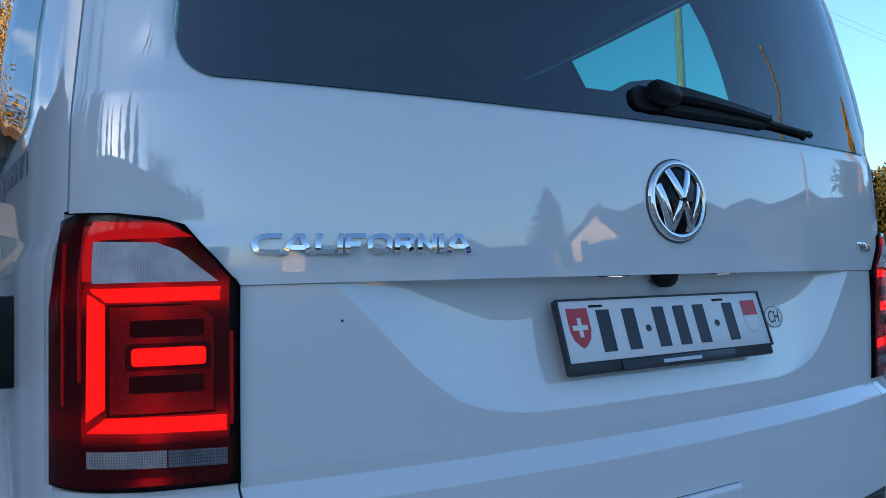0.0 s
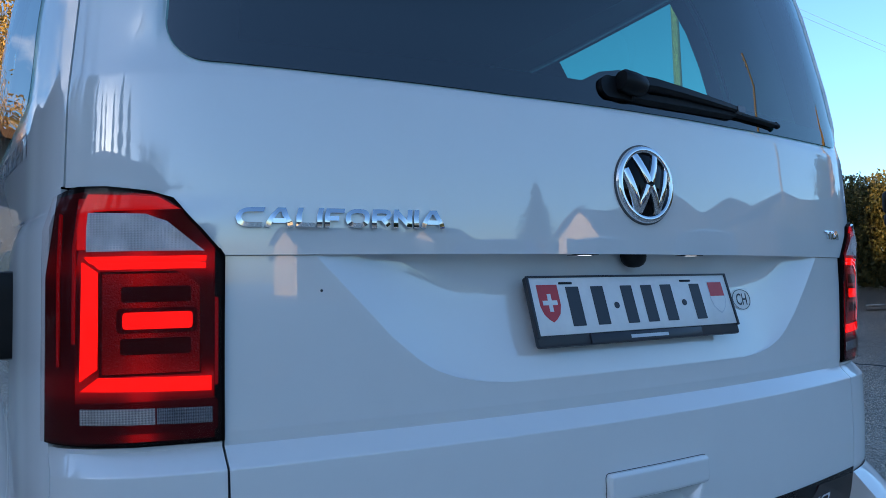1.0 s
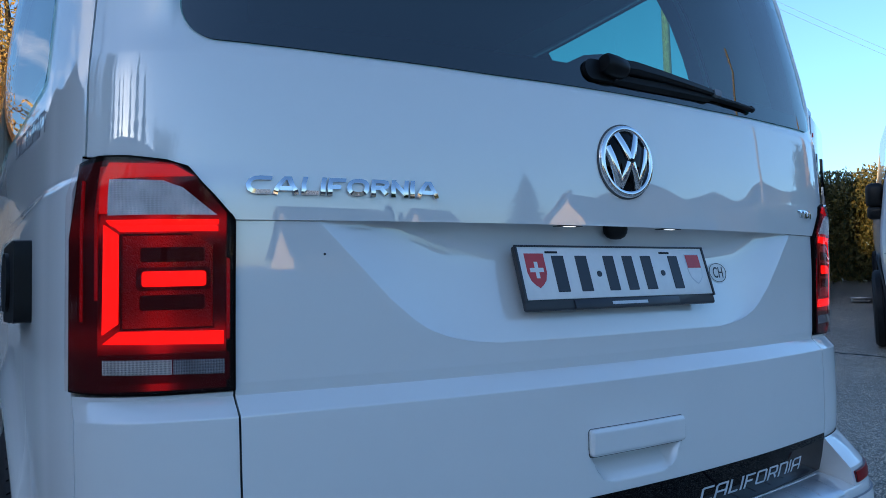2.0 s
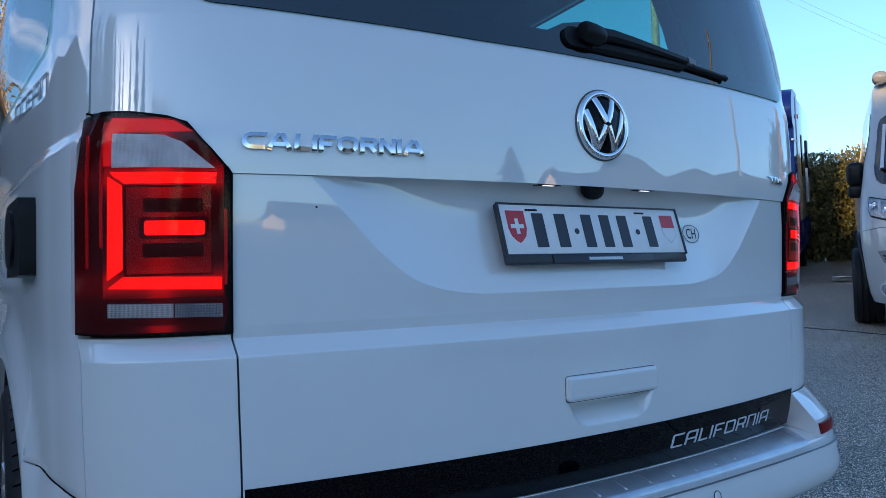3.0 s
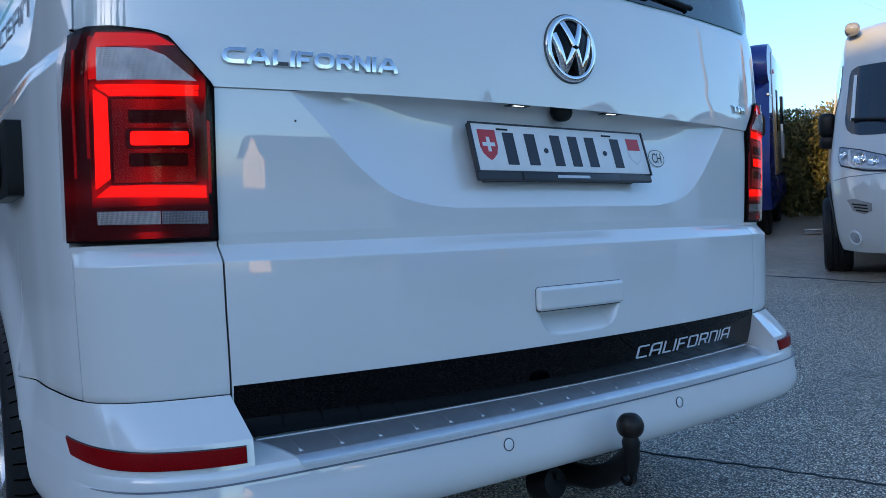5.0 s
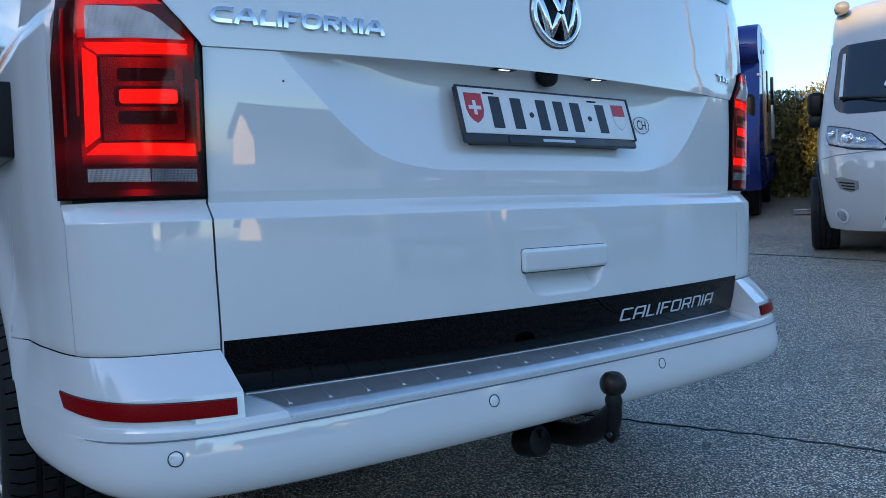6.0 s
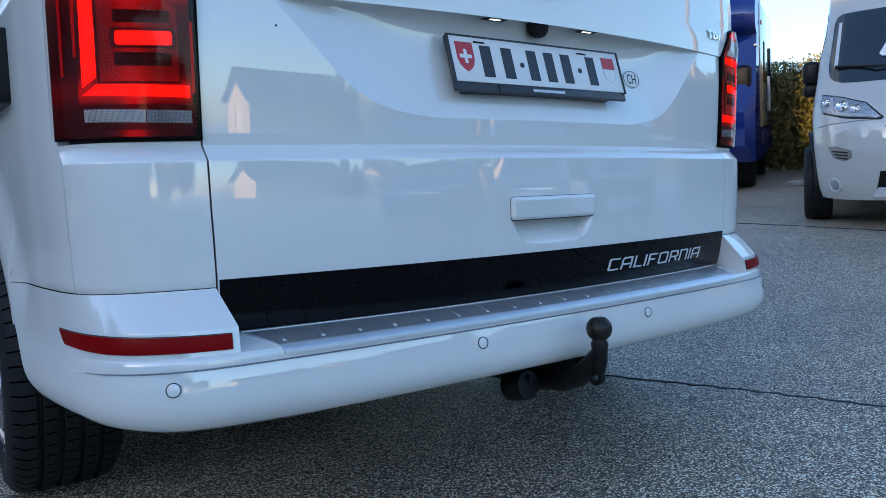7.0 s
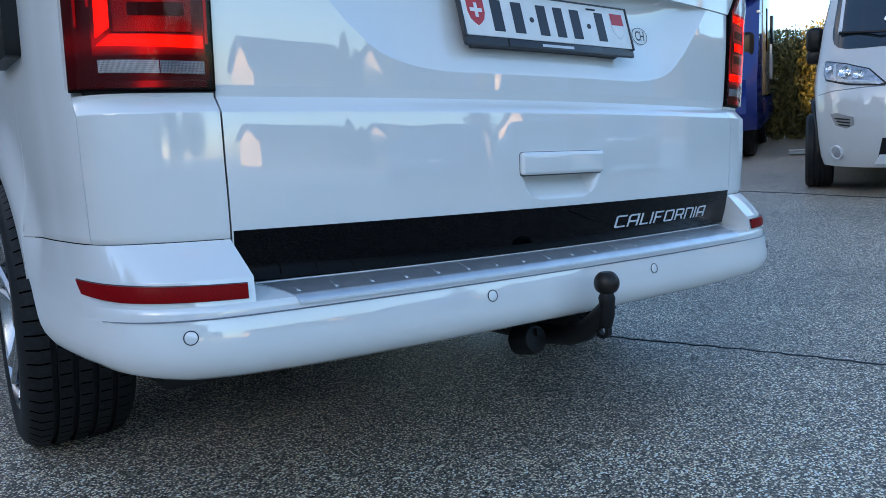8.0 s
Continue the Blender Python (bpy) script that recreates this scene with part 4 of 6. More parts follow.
def build_trim():
    bm = bmesh.new()
    slab(bm, [(-S_GATE + .004, .4895), (S_GATE - .004, .4895), (S_GATE - .004, .582), (-S_GATE + .004, .582)], .0012, .001, .02, 6)
    band = part("black_band", bm, GLOSSBLACK, tailgate, "glossy black film along the lower edge")
    b = stroke_text("CALIFORNIA", SQUARE, .415, .029, .135, .0004, .30, 1.25, .26)
    on_skin(b, .393, .532, .0016)
    part("band_lettering", b, LETTER, band, "silver printed lettering", 0)
    b = stroke_text("CALIFORNIA", ROUND, .312, .0285, .252, .0044, .16, 1.45, 0, .0022)
    on_skin(b, -.570, 1.126, .0010)
    part("badge_lettering", b, CHROME, tailgate, "chrome badge letters", 32)
    b = stroke_text("TDI", ROUND, .070, .0205, .20, .0034, .30, 1.2, 0, .0011)
    on_skin(b, .688, 1.126, .0012)
    part("small_badge", b, CHROME, tailgate, "small chrome badge letters", 60)
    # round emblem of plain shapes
    c = Vector((.004, .0005, 1.200))
    ax = Matrix.Translation(c) @ Matrix.Rotation(radians(90 - 1), 4, 'X')
    bm = bmesh.new()
    lathe(bm, [(.071, -.006), (.071, .0005), (.0695, .0035), (.066, .0052), (.0615, .0052), (.0590, .0038), (.0578, .001), (.0575, -.006)], ax, 72, True)
    em = part("emblem", bm, CHROME, tailgate, "round chrome and black emblem")
    bm = bmesh.new()
    lathe(bm, [(.0735, -.006), (.0735, -.0024), (.0712, -.0020), (.0712, -.006)], ax, 72, True)
    part("emblem_gap", bm, SEAL, em, "dark groove round the emblem")
    bm = bmesh.new()
    lathe(bm, [(.0575, -.006), (.0575, .0), (.05, .0025), (.04, .005), (.03, .0072), (.02, .0085), (.01, .0094), (.0001, .0097)], ax, 48)
    part("emblem_disc", bm, GLOSSBLACK, em)
    bars = [((-.026, .053), (-.0015, .004)), ((.026, .053), (.0015, .004)), ((-.052, .026), (-.024, -.052)), ((.052, .026), (.024, -.052)),
            ((-.024, -.052), (-.0035, -.004)), ((.024, -.052), (.0035, -.004))]
    for (x0, y0), (x1, y1) in bars:
        bm = bmesh.new()
        d = Vector((x1 - x0, y1 - y0)).normalized()
        n = Vector((-d.y, d.x)) * .0078
        rows = []
        for t in np.linspace(0, 1, 9):
            px, py = x0 + (x1 - x0) * t, y0 + (y1 - y0) * t
            row = []
            for k, h in ((1.0, -.002), (.92, .0035), (.55, .0048), (0, .0052), (-.55, .0048), (-.92, .0035), (-1.0, -.002)):
                qx, qy = px + n.x * k, py + n.y * k
                row.append(bm.verts.new(ax @ Vector((qx, qy, .0097 * (1 - (qx * qx + qy * qy) / .0575 ** 2) + h))))
            rows.append(row)
        for a, b2 in zip(rows, rows[1:]):
            for k in range(6):
                bm.faces.new((a[k], a[k + 1], b2[k + 1], b2[k]))
        bm.faces.new(rows[0])
        bm.faces.new(rows[-1])
        bmesh.ops.recalc_face_normals(bm, faces=bm.faces[:])
        part("emblem_bar", bm, CHROME, em, "", 50)
    bm = bmesh.new()
    lathe(bm, [(.0022, 0), (.0018, .0006), (.0001, .0007)], Matrix.Translation(skin(-.604, 1.022, .0001)) @ Matrix.Rotation(radians(90), 4, 'X'), 8)
    part("stone_chip", bm, PLATEDARK, tailgate)
    # handle
    bm = bmesh.new()
    grip = rounded(-.125, .125, .6545, .7025, .007, 5)
    lip = span([(round(float(a), 6), round(float(b), 6)) for a, b in grip])
    inset = (0, .0012, .0025, .004, .006)

    def grip_rows(q):
        lo, hi = lip(min(.124999, max(-.124999, q)))
        return [lo + v for v in inset] + steps_n(lo + .009, hi - .009, 5) + [hi - v for v in inset[::-1]]

    def soft(q, z):
        lo, hi = lip(min(.124999, max(-.124999, q)))
        return -.0045 * (1 - smoothstep(0, .0055, min(.125 - abs(q), z - lo, hi - z)))
    half_grip = [.124999 - v for v in (0, .0012, .0025, .004, .0055, .007, .01)]
    sheet(bm, [-v for v in half_grip] + steps(-.108, .108, .018) + half_grip[::-1], grip_rows, .0115, .016, dent=soft)
    part("handle", bm, WHITE, tailgate, "white grip bar of the tailgate")
    # grey rim for the gap and the grip's shadow line, wider below
    bm = bmesh.new()
    slab(bm, rounded(-.1262, .1262, .6515, .7037, .0072, 4), .0006, .001, .01, 4)
    part("handle_gap_shade", bm, SEAL, tailgate)
    # oval country sticker, laid on the hollow
    def lay(b):
        for v in b.verts:
            s, z = .337 + v.co.x, .983 + v.co.y
            v.co = skin(s, z, recess(s, z) + .0012 + v.co.z)
        return b
    flat = Matrix.Diagonal((1.0, .72, 1, 1))
    bm = bmesh.new()
    lathe(bm, [(.0001, .0002), (.015, .0002), (.032, .0002), (.032, -.001)], flat, 40)
    st = part("sticker", lay(bm), PLATEWHITE, tailgate, "white oval country sticker with dark letters")
    bm = bmesh.new()
    lathe(bm, [(.0280, .0004), (.0300, .0004), (.0300, .0006), (.0280, .0006)], flat, 40, True)
    part("sticker_ring", lay(bm), PLATEDARK, st)
    b = glyphs("CH", .034, .024, .0003, .005)
    b.transform(Matrix.Translation((0, 0, .0006)))
    part("sticker_letters", lay(b), PLATEDARK, st, "", 0)


build_trim()


def build_plate():
    tilt = math.degrees(math.atan2(.034, .118))
    base = Matrix.Translation((0, .006, .917)) @ Matrix.Rotation(radians(90 - tilt), 4, 'X')
    # local: x across, y up the plate, z outwards
    holder = tagged(empty("number_plate"), "white number plate in a black holder on the tailgate", "number plate")

    def put(name, mat, fill, label="", parent=holder, smooth=35):
        bm = bmesh.new()
        fill(bm)
        bm.transform(base)
        return part(name, bm, mat, parent, label, smooth)
    put("plate_holder", PLATEDARK, lambda b: (box(b, -.2525, .2525, .002, .124, -.006, .004, .0045), box(b, -.22, .22, .01, .11, -.034, -.008, .004), box(b, -.14, .14, .002, .020, .004, .0075, .002)), "black plastic plate holder")
    plate = put("plate", PLATEWHITE, lambda b: box(b, -.2475, .2475, .0215, .1215, .004, .0062, .001), "white embossed plate")
    put("plate_rim", PLATEDARK, lambda b: [box(b, *r, .004, .0085, .001) for r in ((-.2525, -.2475, .018, .124), (.2475, .2525, .018, .124), (-.2525, .2525, .1205, .124))], "thin black rim of the holder")
    # unreadable bars in place of the characters
    for x0, x1 in ((-.172, -.143), (-.115, -.086), (-.044, -.016), (.007, .035), (.058, .087), (.138, .166)):
        put("character_bar", PLATEDARK, lambda b, x0=x0, x1=x1: box(b, x0, x1, .0345, .104, .0060, .0072, .0008, 1), "", plate)
    for x in (-.062, .113):
        put("dot", PLATEDARK, lambda b, x=x: lathe(b, [(.006, .006), (.006, .0074), (.0001, .0076)], Matrix.Translation((x, .068, 0)), 16), "", plate)
    put("slogan_bar", LETTER, lambda b: box(b, -.047, .047, .0075, .0135, .0074, .0079), "pale print in place of the dealer's name")

    def shield(b, x, z0, z1, mat_half=None):
        pts = [(-.022, .032), (.022, .032), (.022, -.004), (.017, -.019), (.008, -.028), (0, -.033), (-.008, -.028), (-.017, -.019), (-.022, -.004)]
        if mat_half == "top":
            pts = [(-.020, .030), (.020, .030), (.020, .002), (-.020, .002)]
        lo = [b.verts.new((x + p, .076 + q, z0)) for p, q in pts]
        hi = [b.verts.new((x + p, .076 + q, z1)) for p, q in pts]
        b.faces.new(hi[::-1] if mat_half != "top" else hi[::-1])
        for k in range(len(pts)):
            b.faces.new((lo[k], hi[k], hi[(k + 1) % len(pts)], lo[(k + 1) % len(pts)]))
        bmesh.ops.recalc_face_normals(b, faces=b.faces[:])
    s1 = put("shield", RED, lambda b: shield(b, -.212, .006, .0070), "red shield with white cross", plate)
    put("shield_cross", PLATEWHITE, lambda b: (box(b, -.216, -.208, .061, .092, .0068, .0075), box(b, -.2275, -.1965, .0725, .0805, .0068, .0074)), "", s1)
    s2 = put("shield", LETTER, lambda b: shield(b, .212, .006, .0066), "shield with a red upper half and white lower half", plate)

    def inner(b):
        pts = [(-.020, .030), (.020, .030), (.020, -.004), (.0155, -.018), (.007, -.026), (0, -.0305), (-.007, -.026), (-.0155, -.018), (-.020, -.004)]
        hi = [b.verts.new((.212 + p, .076 + q, .0068)) for p, q in pts]
        b.faces.new(hi[::-1])
    put("shield_field", PLATEWHITE, inner, "", s2)
    put("shield_top", RED, lambda b: shield(b, .212, .0066, .0072, "top"), "", s2)
    for x in (-.17, .13):
        put("clip", BLACK, lambda b, x=x: box(b, x - .015, x + .015, .1085, .1125, .0060, .0075, .001), "", holder)
    # plate lamps and camera under the lip
    for x in (-.135, .135):
        bm = bmesh.new()
        box(bm, x - .028, x + .028, .010, .030, 1.0722, 1.0735, .0005)
        l = part("plate_lamp", bm, BLACK, tailgate, "small lamp over the number plate")
        bm = bmesh.new()
        box(bm, x - .013, x + .013, .013, .020, 1.0715, 1.0722, .0002)
        part("plate_lamp_lens", bm, LEDWHITE, l, "glowing white lens")
    bm = bmesh.new()
    lathe(bm, [(.029, .004), (.029, -.006), (.027, -.014), (.021, -.021), (.012, -.025), (.0001, -.026)], Matrix.Translation((0, .034, 1.0770)) @ Matrix.Diagonal((1.0, .6, 1, 1)), 24)
    part("rear_camera", bm, BLACK, tailgate, "small black reversing camera")


build_plate()


def build_wiper():
    bm = bmesh.new()
    slab(bm, rounded(-.090, .03, 1.352, 1.394, .020, 8), .012, .012, .01, 4)
    root = part("rear_wiper", bm, BLACK, tailgate, "black rear wiper parked along the glass")
    # round-ended motor cap that lies along the arm
    bm = bmesh.new()
    lathe(bm, [(.0001, 0), (.017, .001), (.0205, .007), (.0215, .03), (.0205, .048), (.0165, .057), (.009, .062), (.0001, .0635)],
          Matrix.Translation(skin(-.052, 1.3835, .022)) @ Matrix.Rotation(radians(90), 4, 'Y') @ Matrix.Rotation(radians(8), 4, 'Y'), 28)
    part("motor_cap", bm, BLACK, root, "rounded black wiper cap")
    # a slim tapering arm
    bm = bmesh.new()
    secs = []
    for s, zc, hh, o0, o1 in ((-.02, 1.383, .0145, .012, .034), (.03, 1.3835, .0135, .016, .036), (.10, 1.3795, .0115, .018, .034), (.18, 1.3745, .0095, .018, .031), (.25, 1.3705, .0080, .018, .028), (.30, 1.3675, .0065, .018, .026)):
        secs.append([skin(s, zc - hh, o0), skin(s, zc + hh * .8, o0), skin(s, zc + hh, (o0 + o1) / 2), skin(s, zc + hh * .5, o1), skin(s, zc - hh * .6, o1), skin(s, zc - hh, (o0 + o1) / 2)])
    loft(bm, secs)
    part("wiper_arm", bm, BLACK, root, "", 30)
    bm = bmesh.new()
    slab(bm, rounded(.286, .312, 1.3595, 1.3745, .003, 3), .028, .010, .006, 3)
    part("wiper_clip", bm, GREYPRINT, root, "grey clip that holds the blade")
    # the blade: deep under the arm, thin towards its end
    bm = bmesh.new()
    secs = []
    for s, zc, hh in ((-.02, 1.357, .006), (.03, 1.3585, .010), (.12, 1.3585, .0105), (.22, 1.3580, .009), (.285, 1.3580, .0075), (.30, 1.3620, .0045), (.38, 1.3590, .0040), (.455, 1.3555, .0035)):
        secs.append([skin(s, zc - hh, .006), skin(s, zc + hh, .006), skin(s, zc + hh * .8, .018), skin(s, zc - hh * .5, .018)])
    loft(bm, secs)
    end = skin(.457, 1.3560, .012)
    tube(bm, [end + Vector((-.004, 0, .002)), end + Vector((.006, 0, -.002))], .0065, 8)
    part("wiper_blade", bm, RUBBER, root, "", 30)


build_wiper()


# ---- wheels ----
def build_wheel(x_out, side, ay):
    """A wheel whose outer face is at x_out; side -1: left of the van."""
    base = Matrix.Translation((x_out, ay, TYRE_R)) @ Matrix.Rotation(radians(90 * side), 4, 'Y')
    # local z points outwards
    bm = bmesh.new()
    prof = [(.232, -.012), (.245, -.004), (.275, .004), (.305, .002), (.325, -.008), (.336, -.022)]
    w = .245
    for g in (.062, .104, .146, .188):
        prof += [(.3435, -(g - .0065)), (.330, -(g - .0055)), (.330, -(g + .0055)), (.3435, -(g + .0065))]
    prof += [(.336, -(w - .02)), (.318, -(w - .004)), (.28, -w + .0), (.232, -(w - .02))]
    lathe(bm, prof, Matrix.Identity(4), 72, True)
    bm.transform(base)
    wheel = part("wheel", bm, RUBBER, van, "black tyre on a silver alloy rim", 30)
    # short cuts across shoulders and ribs: flat strips, their inner shade painted black
    bm = bmesh.new()
    for k in range(64):
        t = 2 * math.pi * k / 64
        for cut in (((.3445, .054), (.3442, .030), (.3375, .0215), (.328, .0085)), ((.3445, .197), (.3442, .215), (.3375, .2235)), ((.3441, .071), (.3441, .095)), ((.3441, .113), (.3441, .137)), ((.3441, .155), (.3441, .179))):
            rows = [[bm.verts.new((r * math.cos(t + dt + .05 * d), r * math.sin(t + dt + .05 * d), -d)) for dt in (-.0055, .0055)] for r, d in cut]
            for u, v in zip(rows, rows[1:]):
                bm.faces.new((u[0], u[1], v[1], v[0]))
    bm.transform(base)
    tagged(part("tread_pattern", bm, TREAD_SHADE, wheel, "", 0), kind="stuff")
    bm = bmesh.new()
    lathe(bm, [(.236, -.012), (.238, -.004), (.230, -.002), (.222, -.010), (.214, -.05), (.205, -.13), (.18, -.20), (.18, -.205), (.21, -.14), (.225, -.06), (.236, -.02)], base, 64, True)
    part("rim", bm, ALLOY, wheel, "polished alloy rim")
    bm = bmesh.new()
    lathe(bm, [(.205, -.135), (.0001, -.135)], base, 48)
    part("brake_disc", bm, MATT, wheel)
    for k in range(5):
        bm = bmesh.new()
        for off in (-.16, .16):
            a = 2 * math.pi * k / 5 + off
            pts = []
            for r, h, ww in ((.03, -.030, .016), (.09, -.028, .013), (.16, -.020, .012), (.218, -.010, .016)):
                aa = a - off * .55 * (1 - (r - .03) / .19)
                c = Vector((r * math.cos(aa), r * math.sin(aa), h))
                n = Vector((-math.sin(aa), math.cos(aa), 0))
                pts.append((c, n * ww))
            rows = [[bm.verts.new(c + n), bm.verts.new(c + n * .55 + Vector((0, 0, .009))), bm.verts.new(c - n * .55 + Vector((0, 0, .009))), bm.verts.new(c - n), bm.verts.new(c - Vector((0, 0, .03)))] for c, n in pts]
            for u, v in zip(rows, rows[1:]):
                for q in range(5):
                    bm.faces.new((u[q], u[(q + 1) % 5], v[(q + 1) % 5], v[q]))
        bmesh.ops.recalc_face_normals(bm, faces=bm.faces[:])
        bm.transform(base)
        part("spoke", bm, ALLOY, wheel)
    bm = bmesh.new()
    lathe(bm, [(.040, -.05), (.040, -.020), (.033, -.014), (.0001, -.012)], base, 32)
    part("hub_cap", bm, ALLOY, wheel)


for ay in AXLES:
    for side in (-1, 1):
        build_wheel(side * 1.019, side, ay)


def build_tow_bar():
    bm = bmesh.new()
    cx = .012
    tube(bm, [(cx, .34, .275), (cx, .08, .278), (cx, -.005, .288), (cx, -.055, .308), (cx, -.090, .338), (cx, -.112, .366)], [.026, .026, .025, .024, .022, .017], 14)
    tube(bm, [(cx, -.110, .322), (cx, -.113, .35), (cx, -.114, .375), (cx, -.114, .386), (cx, -.114, .400)], [.013, .0175, .017, .0185, .0135], 14)
    tow = part("tow_bar", bm, BLACK, van, "black swan neck tow bar under the bumper")
    bm = bmesh.new()
    bmesh.ops.create_uvsphere(bm, u_segments=28, v_segments=18, radius=.0275)
    for v in bm.verts:
        v.co.z = max(-.020, min(.0235, v.co.z))
        v.co += Vector((cx, -.114, .4185))
    part("tow_ball", bm, plain("worn_tow_ball", (.024, .019, .016), .4, .5, 0, .5, 40), tow, "worn dark steel tow ball")
    bm = bmesh.new()
    lathe(bm, [(.018, -.006), (.018, .006), (.009, .006), (.009, -.006)], Matrix.Translation((cx, -.104, .314)) @ Matrix.Rotation(radians(90), 4, 'Y'), 20, True)
    part("tow_eye", bm, BLACK, tow)
    bm = bmesh.new()
    lathe(bm, [(.034, -.05), (.034, .0), (.030, .008), (.0001, .012)], Matrix.Translation((-.070, .030, .285)) @ Matrix.Rotation(radians(78), 4, 'X'), 24)
    box(bm, -.075, -.065, .012, .026, .295, .312, .002)
    part("trailer_socket", bm, BLACK, tow, "round black trailer socket")


build_tow_bar()


def build_side_trim():
    # square socket flap on the left flank
    s0 = REAR.at_y(.47)
    bm = bmesh.new()
    slab(bm, mirror_s(rounded(s0, s0 + .22, .925, 1.072, .008, 3)), .028, .035, .02, 6)
    flap = part("socket_cover", bm, BLACK, van, "square black socket cover on the flank")
    bm = bmesh.new()
    slab(bm, mirror_s(rounded(s0 + .07, s0 + .195, .945, 1.055, .05, 6)), .034, .006, .01, 6)
    part("cover_disc", bm, BLACK, flap)
    b = stroke_text("OCEAN", SQUARE, .48, .040, .11, .0003, .34, 1.5, .12)
    s1 = -1.47
    for v in b.verts:
        v.co = skin(s1 + v.co.x, 1.294 - .065 * v.co.x + v.co.y, .0012 + v.co.z)
    part("side_lettering", b, GREYPRINT, van, "dark grey printed lettering on the flank", 0)


build_side_trim()


# ---- other vehicles ----
def ramp_pose(x, y, heading):
    """Stands a thing on the sloping yard, its front towards heading (degrees, 0 is +x)."""
    e = .5
    n = Vector((-(ground_z(x + e, y) - ground_z(x - e, y)) / (2 * e), -(ground_z(x, y + e) - ground_z(x, y - e)) / (2 * e), 1)).normalized()
    f = Vector((math.cos(radians(heading)), math.sin(radians(heading)), 0))
    f = (f - n * f.dot(n)).normalized()
    l = n.cross(f)
    m = Matrix((f, l, n)).transposed().to_4x4()
    m.translation = (x, y, ground_z(x, y))
    return m


def simple_wheel(parent, x, y, r=.34, w=.23):
    side = 1 if y > 0 else -1
    base = Matrix.Translation((x, y, r)) @ Matrix.Rotation(radians(-90 * side), 4, 'X')
    bm = bmesh.new()
    prof = [(r * .6, -.02), (r * .8, .004), (r * .93, .0), (r * .985, -.02)]
    for g in (.07, .115, .16):
        prof += [(r, -(g - .008)), (r * .97, -(g - .005)), (r * .97, -(g + .005)), (r, -(g + .008))]
    prof += [(r * .985, -w + .02), (r * .9, -w), (r * .6, -w + .02)]
    lathe(bm, prof, base, 48, True)
    t = part("wheel", bm, RUBBER, parent, "black tyre with alloy rim")
    bm = bmesh.new()
    lathe(bm, [(r * .64, -.02), (r * .62, -.012), (r * .5, -.03), (r * .2, -.02), (.0001, -.02)], base, 32)
    part("rim", bm, ALLOY, t)
    return t


NOSE_Z = [.20, .24, .30, .45, .60, .75, .90, 1.00, 1.10, 1.20, 1.28, 1.36, 1.50, 1.70, 1.90, 2.05, 2.15, 2.22, 2.28, 2.31]
NOSE_X = [.84, .90, .935, .96, .97, .965, .935, .90, .85, .78, .71, .63, .50, .31, .12, -.03, -.14, -.28, -.50, -.90]
NOSE_W = [.85, .88, .91, .935, .95, .965, .972, .972, .965, .955, .945, .935, .915, .862, .832, .820, .805, .76, .64, .45]
NOSE_D = [.46, .46, .46, .46, .45, .44, .44, .43, .42, .40, .37, .34, .32, .30, .30, .30, .30, .30, .28, .20]


def nose_skin(u, z, off=0.0):
    """The motorhome's front: u from -1 to 1 across, then straight back along the flank."""
    def p(u, z):
        x, w, d = (float(np.interp(z, NOSE_Z, v)) for v in (NOSE_X, NOSE_W, NOSE_D))
        a = min(1.0, abs(u))
        y = w * (1 - (1 - a) ** 1.25) if a > .6 else w * a * (1 - .4 ** 1.25) / .6
        back = d * (a ** 3.2)
        if abs(u) > 1:
            back = d + (abs(u) - 1) * 4.2
        return Vector((x - back, math.copysign(y, u), float(np.interp(z, [0, .6, 1.36, 1.7, 2.42], [0, .57, 1.265, 1.65, 2.42]))))
    v = p(u, z)
    if off:
        e = .01
        n = (p(u + e, z) - p(u - e, z)).cross(p(u, z + e) - p(u, z - e)).normalized()
        v = v + n * off
    return v


def mirror_half(half):
    """A closed outline from its right half, listed upwards."""
    return half + [(-u, z) for u, z in half[::-1]]


